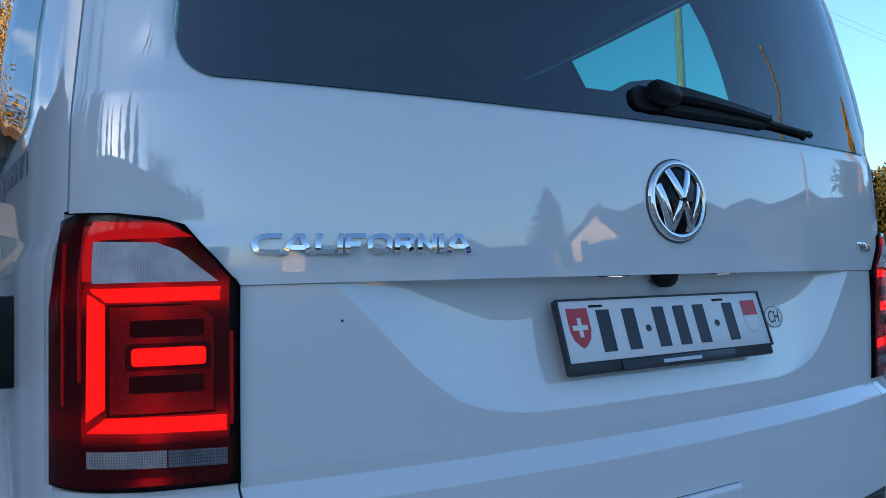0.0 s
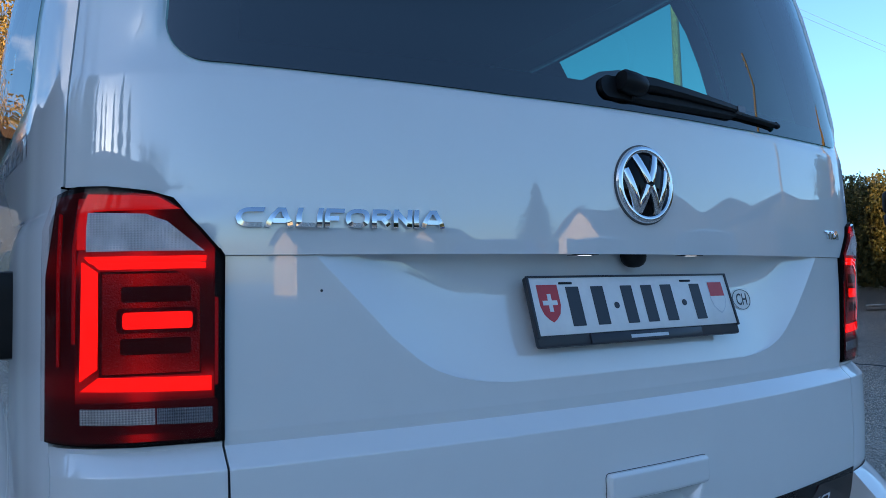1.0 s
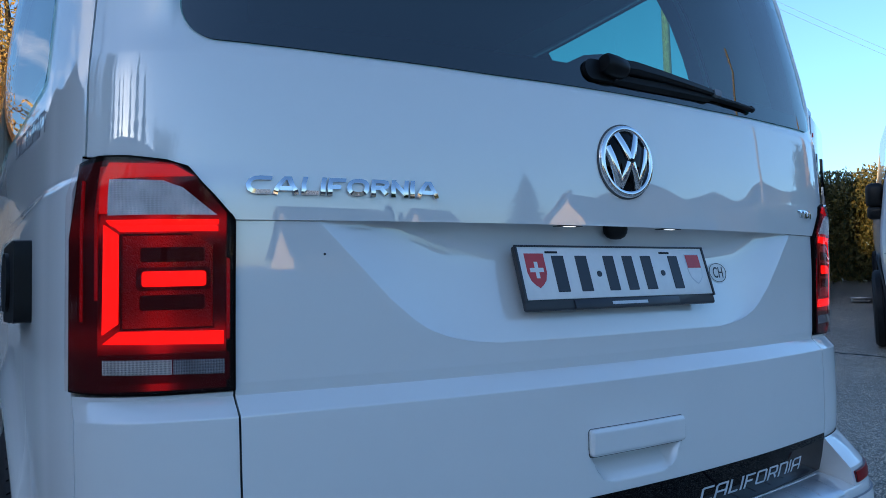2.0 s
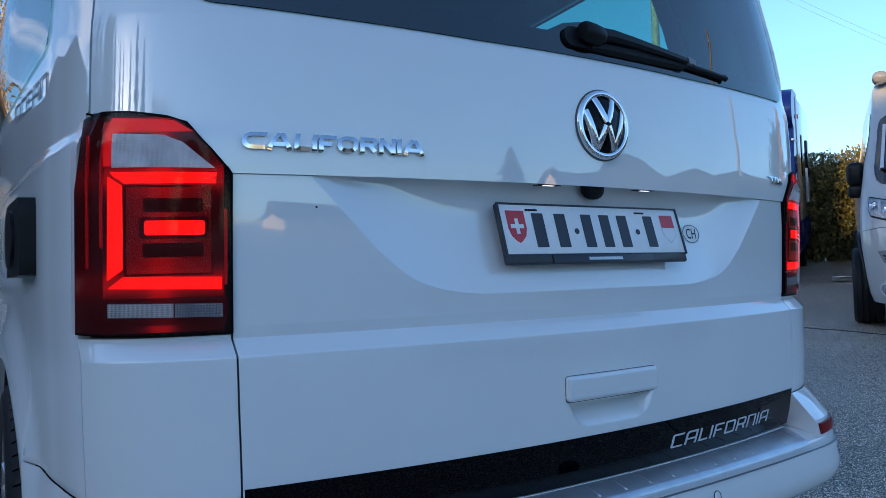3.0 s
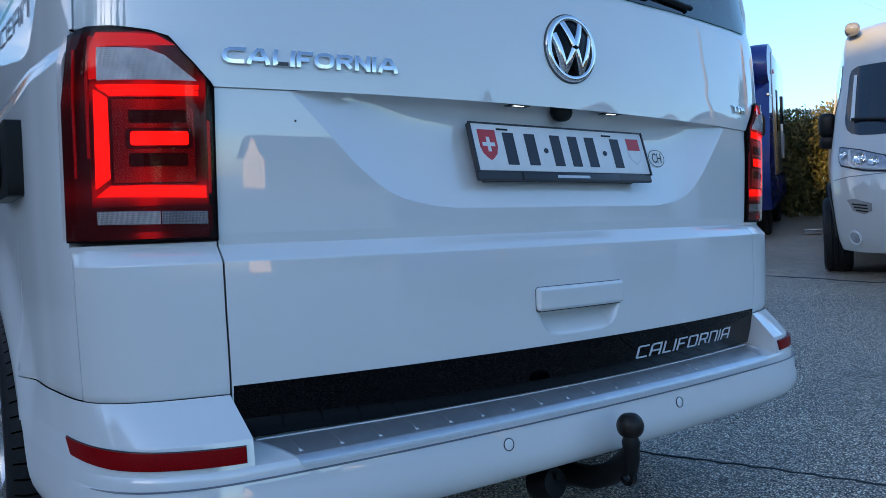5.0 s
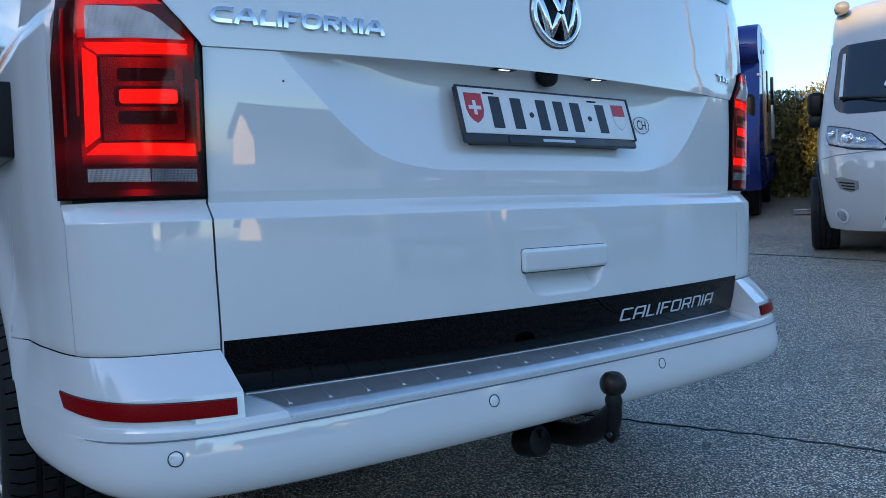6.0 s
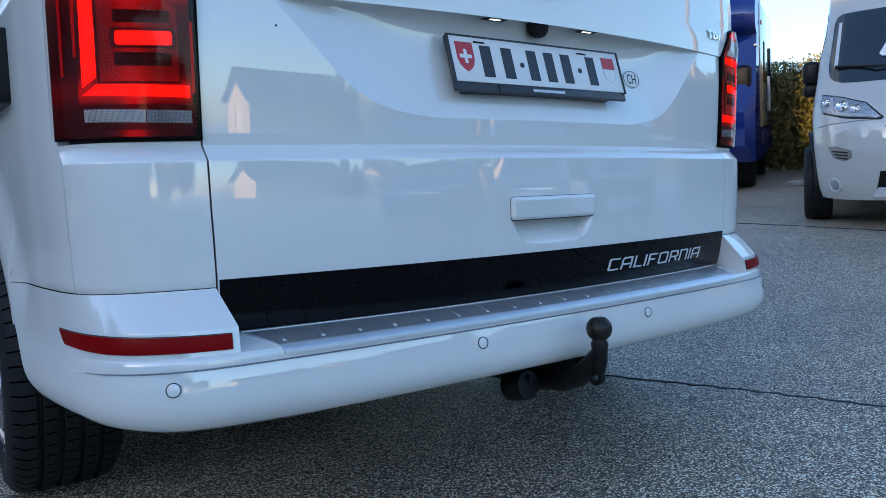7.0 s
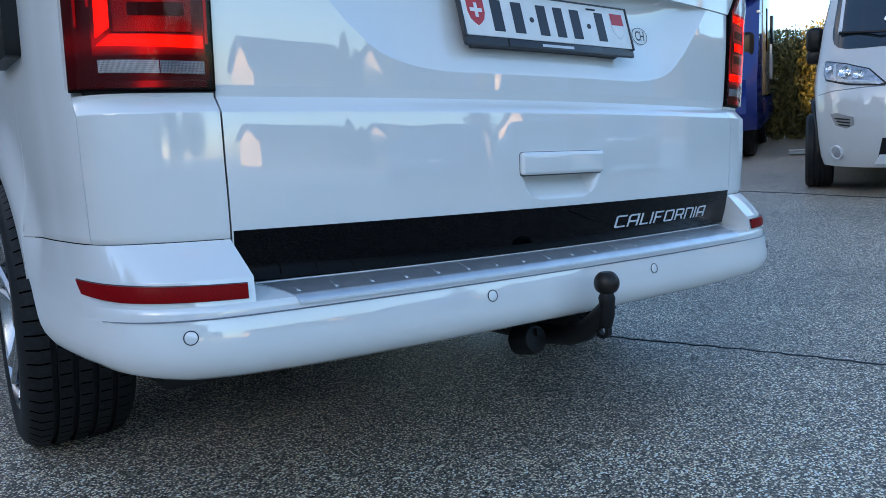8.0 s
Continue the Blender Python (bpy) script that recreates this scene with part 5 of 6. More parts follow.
def build_motorhome(m):
    """White panel-van motorhome; local x forward from the front axle, y to its left."""
    mh = tagged(new("motorhome"), "white panel van motorhome, roof edge in late sun", "motorhome")

    def put(name, mat, fill, label="", parent=None, smooth=35):
        bm = bmesh.new()
        fill(bm)
        return part(name, bm, mat, parent or mh, label, smooth)

    def low(u):
        x = nose_skin(u, .9).x
        for a in (0.0, -3.2):
            if abs(x - a) < .47 and abs(u) > .80:
                return .36 + math.sqrt(.47 ** 2 - (x - a) ** 2)
        return .265

    def shell(b):
        cols = steps(-1, 1, .04)
        back = [1 + k for k in steps(.01, .16, .0125) + steps(.18, .60, .03) + steps(.61, .88, .0125) + [.95, 1.0]]
        cols = [-c for c in back[::-1]] + cols + back
        sheet(b, cols, lambda u: steps_n(low(u), .90, 9) + [1.0, 1.1, 1.2, 1.28, 1.36, 1.5, 1.7, 1.9, 2.05, 2.10, 2.15, 2.185, 2.22, 2.25, 2.28, 2.31], 0, .02, place=nose_skin)
        l, r = ([b.verts.new(nose_skin(sg * c, 2.31)) for c in [0.0, .3, .6, .9, 1, 1.3, 1.6, 2.0]] for sg in (-1, 1))
        for k in range(7):
            b.faces.new((l[k + 1], l[k], r[k], r[k + 1])) if k else b.faces.new((l[1], l[0], r[1]))
        tail = [b.verts.new(nose_skin(s, z)) for s, z in ((-2, .24), (2, .24), (2, 1.3), (2, 2.0), (2, 2.31), (-2, 2.31), (-2, 2.0), (-2, 1.3))]
        b.faces.new(tail)
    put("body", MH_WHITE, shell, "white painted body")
    put("windscreen", SCREEN, lambda b: slab(b, mirror_half([(.60, 1.300), (.72, 1.308), (.79, 1.328), (.83, 1.362), (.852, 1.41), (.86, 1.46), (.885, 1.74), (.88, 1.80), (.86, 1.845), (.80, 1.87)]), .006, .008, .05, 8, nose_skin), "dark windscreen with a wide black border")
    for sg in (-1, 1):
        put("pillar_trim", LETTER, lambda b, sg=sg: slab(b, [(sg * u, z) for u, z in ((.800, 1.43), (.765, 1.43), (.790, 1.79), (.822, 1.79))], .0145, .001, .03, 3, nose_skin), "pale pillar trim behind the glass")
    put("sun_blind", PLATEWHITE, lambda b: slab(b, [(-.46, 1.50), (-.44, 1.48), (-.10, 1.48), (.0, 1.50), (-.05, 1.58), (-.30, 1.70), (-.38, 1.66)], .0145, .001, .05, 4, nose_skin), "pale blind behind the windscreen")
    for u0 in (-.78, .02):
        put("wiper", BLACK, lambda b, u0=u0: tube(b, [nose_skin(u0, 1.43, .03), nose_skin(u0 + .3, 1.40, .035), nose_skin(u0 + .62, 1.385, .03)], .011, 6))
    for sg in (-1, 1):
        mir = (lambda poly, sg=sg: [(sg * u, z) for u, z in poly])
        rim = put("headlight", BLACK, lambda b: slab(b, mir([(.868, 1.035), (.897, 1.10), (.893, 1.212), (.86, 1.212), (.70, 1.178), (.535, 1.117), (.425, .980), (.44, .960), (.68, .985)]), .004, .01, .02, 5, nose_skin), "clear headlight in a black rim")
        lens = mir([(.860, 1.048), (.885, 1.10), (.882, 1.198), (.855, 1.198), (.70, 1.165), (.54, 1.105), (.445, .982), (.47, .974), (.68, .999)])
        put("headlight_bowl", HEADLAMP, lambda b: slab(b, lens, .010, .004, .02, 6, nose_skin), "", rim)
        for u, z, r in ((.70, 1.095, .052), (.60, 1.065, .040), (.835, 1.135, .036)):
            spot = Matrix.Translation(nose_skin(sg * u, z, .012)) @ (nose_skin(sg * u, z, .02) - nose_skin(sg * u, z)).to_track_quat('Z', 'Y').to_matrix().to_4x4()
            put("reflector", CHROME, lambda b: lathe(b, [(r, -.006), (r, .010), (r * .93, .012), (r * .7, .001), (r * .35, -.003), (r * .3, .006), (.0001, .009)], spot, 24), "", rim)
        put("light_strip", LETTER, lambda b: tube(b, [nose_skin(sg * u, z, .012) for u, z in ((.79, 1.165), (.78, 1.06), (.755, 1.028), (.68, 1.014), (.57, 1.000), (.49, .991))], .012, 6), "", rim)
        put("headlight_lens", CLEARLENS, lambda b: slab(b, lens, .026, .003, .02, 6, nose_skin), "", rim)
        put("vent_hollow", SILVER_PANEL, lambda b: slab(b, mir([(.83, .735), (.77, .745), (.64, .705), (.64, .635), (.70, .605), (.79, .635)]), .002, .004, .02, 4, nose_skin))
        for k in range(3):
            put("vent_slot", BLACK, lambda b, k=k: slab(b, mir([(.79 - .015 * k, .692 - .028 * k), (.79 - .015 * k, .704 - .028 * k), (.67, .690 - .028 * k), (.67, .678 - .028 * k)]), .007, .004, .03, 2, nose_skin))
        fog = Matrix.Translation(nose_skin(sg * .80, .395, .004)) @ (nose_skin(sg * .80, .395, .02) - nose_skin(sg * .80, .395)).to_track_quat('Z', 'Y').to_matrix().to_4x4()
        f = put("fog_lamp", LETTER, lambda b: lathe(b, [(.062, -.01), (.062, .006), (.052, .008), (.048, .0), (.0001, -.004)], fog, 24), "round fog lamp")
        put("fog_lens", HEADLAMP, lambda b: lathe(b, [(.046, .002), (.03, .008), (.0001, .010)], fog, 20), "", f)
        put("bumper_groove", GREYPRINT, lambda b: slab(b, mir([(.95, .905), (.95, .912), (.80, .945), (.55, .965), (.45, .965), (.45, .957), (.55, .957), (.80, .937)]), .0015, .002, .03, 2, nose_skin))
        mr = put("mirror", BLACK, lambda b: box(b, -.02, .14, *sorted((sg * .91, sg * 1.055)), 1.235, 1.445, .05, 3), "tall black door mirror")
        put("mirror_arm", BLACK, lambda b: tube(b, [(.04, sg * .88, 1.24), (.06, sg * .98, 1.28)], .045, 8), "", mr)
        put("mirror_lower", BLACK, lambda b: box(b, .0, .12, *sorted((sg * .915, sg * 1.05)), 1.125, 1.25, .04, 3), "", mr)
        put("side_glass", GLOSSBLACK, lambda b: slab(b, mir([(1.02, 1.38), (1.02, 1.62), (1.10, 1.95), (1.24, 1.98), (1.24, 1.36)]), .004, .006, .04, 6, nose_skin), "dark cab window")
        put("arch_trim", BLACK, lambda b: tube(b, [(.475 * math.cos(t), sg * (.985 - .05 * max(0, math.cos(t)) ** 3), .36 + .44 * math.sin(t)) for t in np.linspace(.0, math.pi, 18)], .018, 6))
        simple_wheel(mh, 0.0, sg * 1.04)
        simple_wheel(mh, -3.2, sg * 1.0)
        put("marker_lamp", SILVER_PANEL, lambda b: box(b, -.45, -.12, *sorted((sg * .69, sg * .815)), 2.14, 2.25, .05, 3), "rounded pale roof marker housing")
        put("wheel_housing", MATT, lambda b: box(b, -.40, .40, *sorted((sg * .55, sg * .72)), .25, .78))
    put("grille", BLACK, lambda b: slab(b, [(-.42, .90), (-.36, .97), (.36, .97), (.42, .90), (.36, .80), (-.36, .80)], .006, .01, .04, 4, nose_skin), "black grille")
    for k in range(3):
        put("grille_bar", CHROME, lambda b, k=k: slab(b, [(-.38, .835 + .042 * k), (.38, .835 + .042 * k), (.38, .845 + .042 * k), (-.38, .845 + .042 * k)], .011, .005, .06, 2, nose_skin))
    put("grille_lower", BLACK, lambda b: slab(b, [(-.50, .32), (-.46, .52), (.46, .52), (.50, .32)], .005, .01, .04, 4, nose_skin), "black lower grille")
    put("number_plate_bar", PLATEWHITE, lambda b: slab(b, [(-.26, .40), (.26, .40), (.26, .50), (-.26, .50)], .012, .006, .05, 3, nose_skin))
    put("tow_flap", LETTER, lambda b: slab(b, [(-.52, .30), (-.40, .30), (-.40, .38), (-.48, .38)], .008, .006, .03, 2, nose_skin))
    put("cabin_front", MATT, lambda b: box(b, -4.3, .45, -.70, .70, .24, .80))
    mh.matrix_world = m
    return mh


SCREEN = plain("dark_screen_glass", (0.012, 0.018, 0.024), 0.05, 0, 1.0)
HEADLAMP = plain("headlamp_optic", (0.40, 0.41, 0.44), 0.22, 0.6, grain=.35, scale=30)
build_motorhome(ramp_pose(6.16, 1.59, 208))


def build_blue_motorhome(m):
    mh = tagged(new("motorhome"), "tall blue motorhome with silver side walls", "motorhome")

    def put(name, mat, fill, label="", parent=None, smooth=35):
        bm = bmesh.new()
        fill(bm)
        return part(name, bm, mat, parent or mh, label, smooth)
    put("cabin_box", SILVER_PANEL, lambda b: box(b, -3.0, -.25, -1.13, 1.13, .80, 2.56, .05, 3), "silver side walls")
    put("skirt", BLUE, lambda b: box(b, -3.0, -.55, -1.12, 1.12, .38, .80, .05, 3), "blue skirt")

    def nose(b):
        prof = [(-.60, .38), (.62, .40), (.76, .62), (.74, 1.05), (.58, 1.25), (.26, 2.08), (.42, 2.11), (.51, 2.18), (.55, 2.28), (.53, 2.39), (.46, 2.48), (.34, 2.55), (.16, 2.59), (-.05, 2.60), (-.60, 2.60)]
        secs = []
        for y, k in ((-1.12, .93), (-1.0, 1.0), (0, 1.03), (1.0, 1.0), (1.12, .93)):
            secs.append([(-.60 + (x + .60) * k, y, z) for x, z in prof])
        loft(b, secs)
    put("cab", BLUE, nose, "dark blue cab and overhanging roof front")
    put("windscreen", GLOSSBLACK, lambda b: [b.faces.new([b.verts.new(p) for p in ((.585, -.72, 1.30), (.585, .72, 1.30), (.315, .70, 2.02), (.315, -.70, 2.02))])], "dark windscreen")
    for sg in (-1, 1):
        put("mirror", BLACK, lambda b, sg=sg: box(b, .36, .52, *sorted((sg * .80, sg * 1.07)), 1.20, 1.66, .06, 3), "black door mirror")
        put("stripe", LETTER, lambda b, sg=sg: box(b, -.2, .30, *sorted((sg * 1.09, sg * 1.125)), 1.90, 1.93, .004), "")
        for x0, x1 in ((-1.5, -.9), (-2.9, -2.3)):
            w = put("window", GLOSSBLACK, lambda b, sg=sg, x0=x0, x1=x1: box(b, x0, x1, *sorted((sg * 1.12, sg * 1.145)), 1.45, 2.05, .008), "dark caravan window")
        put("hatch", MH_WHITE, lambda b, sg=sg: box(b, -2.6, -2.2, *sorted((sg * 1.12, sg * 1.142)), 1.05, 1.6, .006), "")
        put("marker_lamp", RED, lambda b, sg=sg: box(b, -.45, -.38, *sorted((sg * 1.10, sg * 1.145)), 2.24, 2.30, .01), "")
        simple_wheel(mh, -.2, sg * 1.05)
        simple_wheel(mh, -2.4, sg * 1.05)
    put("aerial", BLACK, lambda b: tube(b, [(-.2, .75, 2.55), (-.2, .75, 2.95)], .008, 6), "")
    put("underside", MATT, lambda b: box(b, -3.2, .5, -.85, .85, .24, .42, .02), "")
    mh.matrix_world = m
    return mh


build_blue_motorhome(ramp_pose(7.83, 5.59, 207.5))


# ---- hedge ----
def make_leafy(name, a, b, c):
    m = M(name)
    oi = m.nt.nodes.new("ShaderNodeNewGeometry").outputs["Random Per Island"]
    m.to(m.ramp(oi, [(0.0, a), (0.5, b), (1.0, c)]), "Base Color")
    m.set(Roughness=0.6)
    return m.mat


HEDGE = make_leafy("hedge_leaves", (.06, .075, .02), (.14, .125, .032), (.25, .195, .055))
TWIG = plain("bark", (.06, .045, .03), .85, grain=.35, scale=20)


def leaf_cloud(bm, pts, size, rng):
    verts, faces = [], []
    for p in pts:
        s = size * rng.uniform(.6, 1.4)
        q = Euler([rng.uniform(0, 6.28) for _ in range(3)]).to_matrix()
        k = len(verts)
        for u, v, w in ((-1, 0, 0), (0, -.5, .12), (1, 0, 0), (0, .5, .12)):
            verts.append(p + q @ Vector((u * s, v * s, w * s)))
        faces.append((k, k + 1, k + 2, k + 3))
    me = bpy.data.meshes.new("leaves")
    me.from_pydata(verts, [], faces)
    return me


def build_hedge():
    rng = random.Random(4)
    a, b = Vector((11.9, 16.0)), Vector((11.0, -4.0))
    d = b - a
    n = Vector((-d.y, d.x)).normalized()
    pts = []
    for _ in range(170000):
        t, h, w = rng.random(), rng.random(), rng.gauss(0, .40)
        p = a + d * t + n * w
        top = 1.85 + .10 * noise.noise((t * 30, 0, 0)) + .06 * noise.noise((t * 90, 3, 0))
        pts.append(Vector((p.x, p.y, ground_z(p.x, p.y) + .02 + top * (h ** .9))))
    for _ in range(16000):
        t, h = rng.random(), rng.random()
        p = a + d * t + n * rng.gauss(0, .08)
        for _k in range(2):
            pts.append(Vector((p.x, p.y, ground_z(p.x, p.y) + 1.7 * h * rng.uniform(.9, 1))))
    me = leaf_cloud(None, pts, .030, rng)
    me.materials.append(HEDGE)
    ob = new("hedge", me)
    tagged(ob, "clipped green and golden hedge behind the motorhomes", "hedge", kind="stuff")
    core = []
    for _ in range(30000):
        t, h = rng.random(), rng.random()
        p = a + d * t + n * rng.gauss(0, .13)
        core.append(Vector((p.x, p.y, ground_z(p.x, p.y) + .05 + 1.62 * h)))
    me = leaf_cloud(None, core, .085, rng)
    me.materials.append(HEDGE)
    inner = new("inner_leaves", me)
    inner.parent = ob
    tagged(inner, kind="stuff")
    bm = bmesh.new()
    for k in range(40):
        t = k / 39
        p = a + d * t
        z = ground_z(p.x, p.y)
        tube(bm, [(p.x, p.y, z - .05), (p.x + rng.uniform(-.1, .1), p.y + rng.uniform(-.1, .1), z + .9), (p.x + rng.uniform(-.2, .2), p.y + rng.uniform(-.2, .2), z + 1.8)], [.035, .025, .01], 6)
    part("stems", bm, TWIG, ob)


build_hedge()


# ---- sealed joints in the asphalt ----
TAR = plain("joint_tar", (.016, .016, .017), .55, grain=.3, scale=40)


def build_joint(pts, width, seed):
    rng = random.Random(seed)
    line = spline([p for p in pts], 14)
    bm = bmesh.new()
    rows = []
    for i, (x, y) in enumerate(line):
        d = line[min(i + 1, len(line) - 1)] - line[max(i - 1, 0)]
        n = np.array([-d[1], d[0]]) / np.hypot(*d)
        w = width * rng.uniform(.55, 1.15) / 2
        j = rng.gauss(0, width * .25)
        rows.append([bm.verts.new((x + n[0] * k, y + n[1] * k, ground_z(x + n[0] * k, y + n[1] * k) + h)) for k, h in ((j - w, .0005), (j - w * .5, .004), (j + w * .5, .004), (j + w, .0005))])
    for a, b in zip(rows, rows[1:]):
        for k in range(3):
            bm.faces.new((a[k], b[k], b[k + 1], a[k + 1]))
    bmesh.ops.recalc_face_normals(bm, faces=bm.faces[:])
    tagged(part("asphalt_joint", bm, TAR), "dark tar seam in the asphalt", "joint", kind="structure")


build_joint([(.30, 2.2), (.62, 1.45), (.92, .70), (1.10, .26), (1.24, -.15), (1.42, -.75), (1.9, -2.4)], .016, 1)
build_joint([(5.0, 6.5), (5.12, 4.5), (5.17, 3.0), (5.20, 2.3), (5.20, 1.7), (5.3, 0.2), (5.6, -3)], .035, 2)


def build_entry_step():
    bm = bmesh.new()
    x, y = 8.66, 4.22
    z = ground_z(x, y)
    box(bm, -.20, .20, -.12, .12, .045, .065, .008)
    for a in (-.17, .15):
        box(bm, a, a + .02, -.11, .11, 0, .045)
    for k in range(5):
        box(bm, -.18, .18, -.10 + .044 * k, -.085 + .044 * k, .065, .069)
    bm.transform(Matrix.Translation((x, y, z)) @ Matrix.Rotation(radians(25), 4, 'Z'))
    tagged(part("entry_step", bm, SILVER_PANEL), "low grey metal step on the ground beside the motorhome", "step")


build_entry_step()


# ---- the neighbourhood round the yard ----
def make_plaster(name, col):
    m = M(name)
    n = m.ramp(m.noise(1.2, 6.0, .7), [(.3, 0.0), (.75, 1.0)])
    m.to(m.mix(n, col, tuple(c * .85 for c in col)), "Base Color")
    m.set(Roughness=.9)
    m.bump(m.noise(80.0), .3, .01)
    return m.mat


# pale plaster with the wall's shade put into its colour
SHADED_WALL = make_plaster("shaded_pale_plaster", (.26, .26, .25))
CREAM = make_plaster("cream_plaster", (.72, .58, .42))
PALE = make_plaster("pale_plaster", (.66, .66, .64))
GREYWALL = make_plaster("dark_timber_boards", (.065, .06, .055))
TILE = plain("brown_roof_tiles", (.10, .055, .04), .8, grain=.35, scale=6)
DARKTILE = plain("grey_roof_tiles", (.07, .06, .06), .8, grain=.35, scale=6)
FASCIA = plain("orange_fascia", (.27, .14, .06), .6, grain=.2, scale=8)
PANE = plain("dark_house_pane", (.03, .035, .045), .08, 0, 1.0)
SHUTTER = plain("white_window_frame", (.30, .29, .28), .5)
CONIFER = make_leafy("conifer_needles", (.012, .025, .012), (.02, .04, .016), (.035, .055, .02))
GOLD = make_leafy("autumn_leaves", (.42, .22, .03), (.55, .32, .05), (.30, .20, .05))
GREEN = make_leafy("shrub_leaves", (.03, .05, .015), (.05, .075, .02), (.08, .09, .03))
GALV = plain("lamp_post_steel", (.45, .42, .36), .5, .6)


def put_on(x, y):
    return ground_z(x, y)


def build_house(x, y, turn, length, depth, eaves, ridge, wall, roof, label, storeys=2, fascia=None, chimney=True):
    """A gabled house; its gable end faces local -y, the ridge runs along y."""
    h = tagged(empty("house", (x, y, put_on(x, y) - .05), turn), label, "house")
    w2 = depth / 2
    bm = bmesh.new()
    sec = [(-w2, 0), (w2, 0), (w2, eaves), (0, ridge), (-w2, eaves)]
    loft(bm, [[(a, q, b) for a, b in sec] for q in (-length / 2, length / 2)])
    part("wall", bm, wall, h, "", 20)
    o = .55
    for sg in (-1, 1):
        bm = bmesh.new()
        sl = (ridge - eaves) / w2
        p = [(0, ridge + .02), (sg * (w2 + o), eaves - o * sl + .02), (sg * (w2 + o), eaves - o * sl + .22), (0, ridge + .24)]
        loft(bm, [[(a, q, b) for a, b in p] for q in (-length / 2 - .7, length / 2 + .7)])
        part("roof", bm, roof, h, "", 20)
        if fascia:
            bm = bmesh.new()
            p = [(0, ridge - .12), (sg * (w2 + o), eaves - o * sl - .12), (sg * (w2 + o), eaves - o * sl + .24), (0, ridge + .26)]
            loft(bm, [[(a, q, b) for a, b in p] for q in (-length / 2 - .76, -length / 2 - .70)])
            part("fascia", bm, fascia, h, "", 20)
    if chimney:
        bm = bmesh.new()
        box(bm, .5, 1.1, 1.4 - length / 2, 2.0 - length / 2, ridge - 1.0, ridge + .8, .03)
        part("chimney", bm, TILE, h)

    def window(cx, cy, z, ww, hh, ax):
        bm = bmesh.new()
        if ax == 'y':
            box(bm, cx - ww / 2 - .08, cx + ww / 2 + .08, cy - .06, cy + .06, z - .08, z + hh + .08, .01)
        else:
            box(bm, cx - .06, cx + .06, cy - ww / 2 - .08, cy + ww / 2 + .08, z - .08, z + hh + .08, .01)
        f = part("window", bm, SHUTTER, h, "", 20)
        bm = bmesh.new()
        if ax == 'y':
            box(bm, cx - ww / 2, cx + ww / 2, cy - .075, cy + .075, z, z + hh)
        else:
            box(bm, cx - .075, cx + .075, cy - ww / 2, cy + ww / 2, z, z + hh)
        part("pane", bm, PANE, f, "", 0)
    for lev in range(storeys):
        z = .9 + 2.7 * lev
        for k in (-1, 1):
            window(k * w2 * .45, -length / 2, z, 1.1, 1.3, 'y')
            for q in np.linspace(-length / 2 + 1.6, length / 2 - 1.6, 3):
                window(k * w2, float(q), z, 1.1, 1.3, 'x')
    return h


def build_conifer(x, y, height, spread, seed, mat, label):
    rng = random.Random(seed)
    z0 = put_on(x, y)
    bm = bmesh.new()
    tube(bm, [(x, y, z0 - .1), (x, y, z0 + height * .5), (x, y, z0 + height * .97)], [.22, .12, .02], 8)
    for k in range(26):
        h = .12 + .85 * k / 26
        a = rng.uniform(0, 6.28)
        r = spread * (1 - h) * .9
        tube(bm, [(x, y, z0 + h * height), (x + r * math.cos(a), y + r * math.sin(a), z0 + h * height - .25 * r)], [.04, .01], 5)
    ob = part("conifer", bm, TWIG)
    tagged(ob, label, "tree")
    pts = []
    for _ in range(5200):
        h = 1 - rng.random() ** .6 * .92
        tier = .72 + .28 * math.cos(h * 75)
        a = rng.uniform(0, 6.28)
        lobe = .8 + .2 * math.sin(5 * a + h * 40)
        r = spread * (1.03 - h) ** .8 * tier * lobe * math.sqrt(rng.uniform(.15, 1))
        pts.append(Vector((x + r * math.cos(a), y + r * math.sin(a), z0 + h * height - .18 * r)))
    me = leaf_cloud(None, pts, .22, rng)
    me.materials.append(mat)
    c = new("crown", me)
    c.parent = ob
    tagged(c, kind="stuff")


def build_leaf_tree(x, y, height, spread, mat, seed, label, leaves=4500, size=.13, low=.25):
    rng = random.Random(seed)
    z0 = put_on(x, y)
    bm = bmesh.new()
    tips = []
    top = Vector((x + rng.uniform(-.3, .3), y, z0 + height * .75))
    tube(bm, [(x, y, z0 - .1), (x + .1, y, z0 + height * .3), top], [.035 * height, .022 * height, .01 * height], 9)
    for k in range(16):
        f = low + (1 - low) * .72 * k / 16
        a = k * 2.4 + rng.uniform(-.4, .4)
        base = Vector((x, y, z0 + height * f))
        r = spread * rng.uniform(.6, 1.0) * (1 - abs(f - .45) * .9)
        tip = base + Vector((r * math.cos(a), r * math.sin(a), height * rng.uniform(.16, .30)))
        mid = base.lerp(tip, .5) + Vector((0, 0, -.05 * height * rng.random()))
        tube(bm, [base, mid, tip], [.012 * height, .007 * height, .002 * height], 6)
        tips += [tip, mid.lerp(tip, .5), mid]
    ob = part("tree", bm, TWIG)
    tagged(ob, label, "tree")
    pts = []
    for _ in range(leaves):
        t = rng.choice(tips)
        q = Vector((rng.gauss(0, 1), rng.gauss(0, 1), rng.gauss(0, 1))) * spread * .17
        pts.append(t + q)
    me = leaf_cloud(None, pts, size, rng)
    me.materials.append(mat)
    c = new("crown", me)
    c.parent = ob
    tagged(c, kind="stuff")


def polar(az, dist):
    return dist * math.sin(radians(az)), dist * math.cos(radians(az))


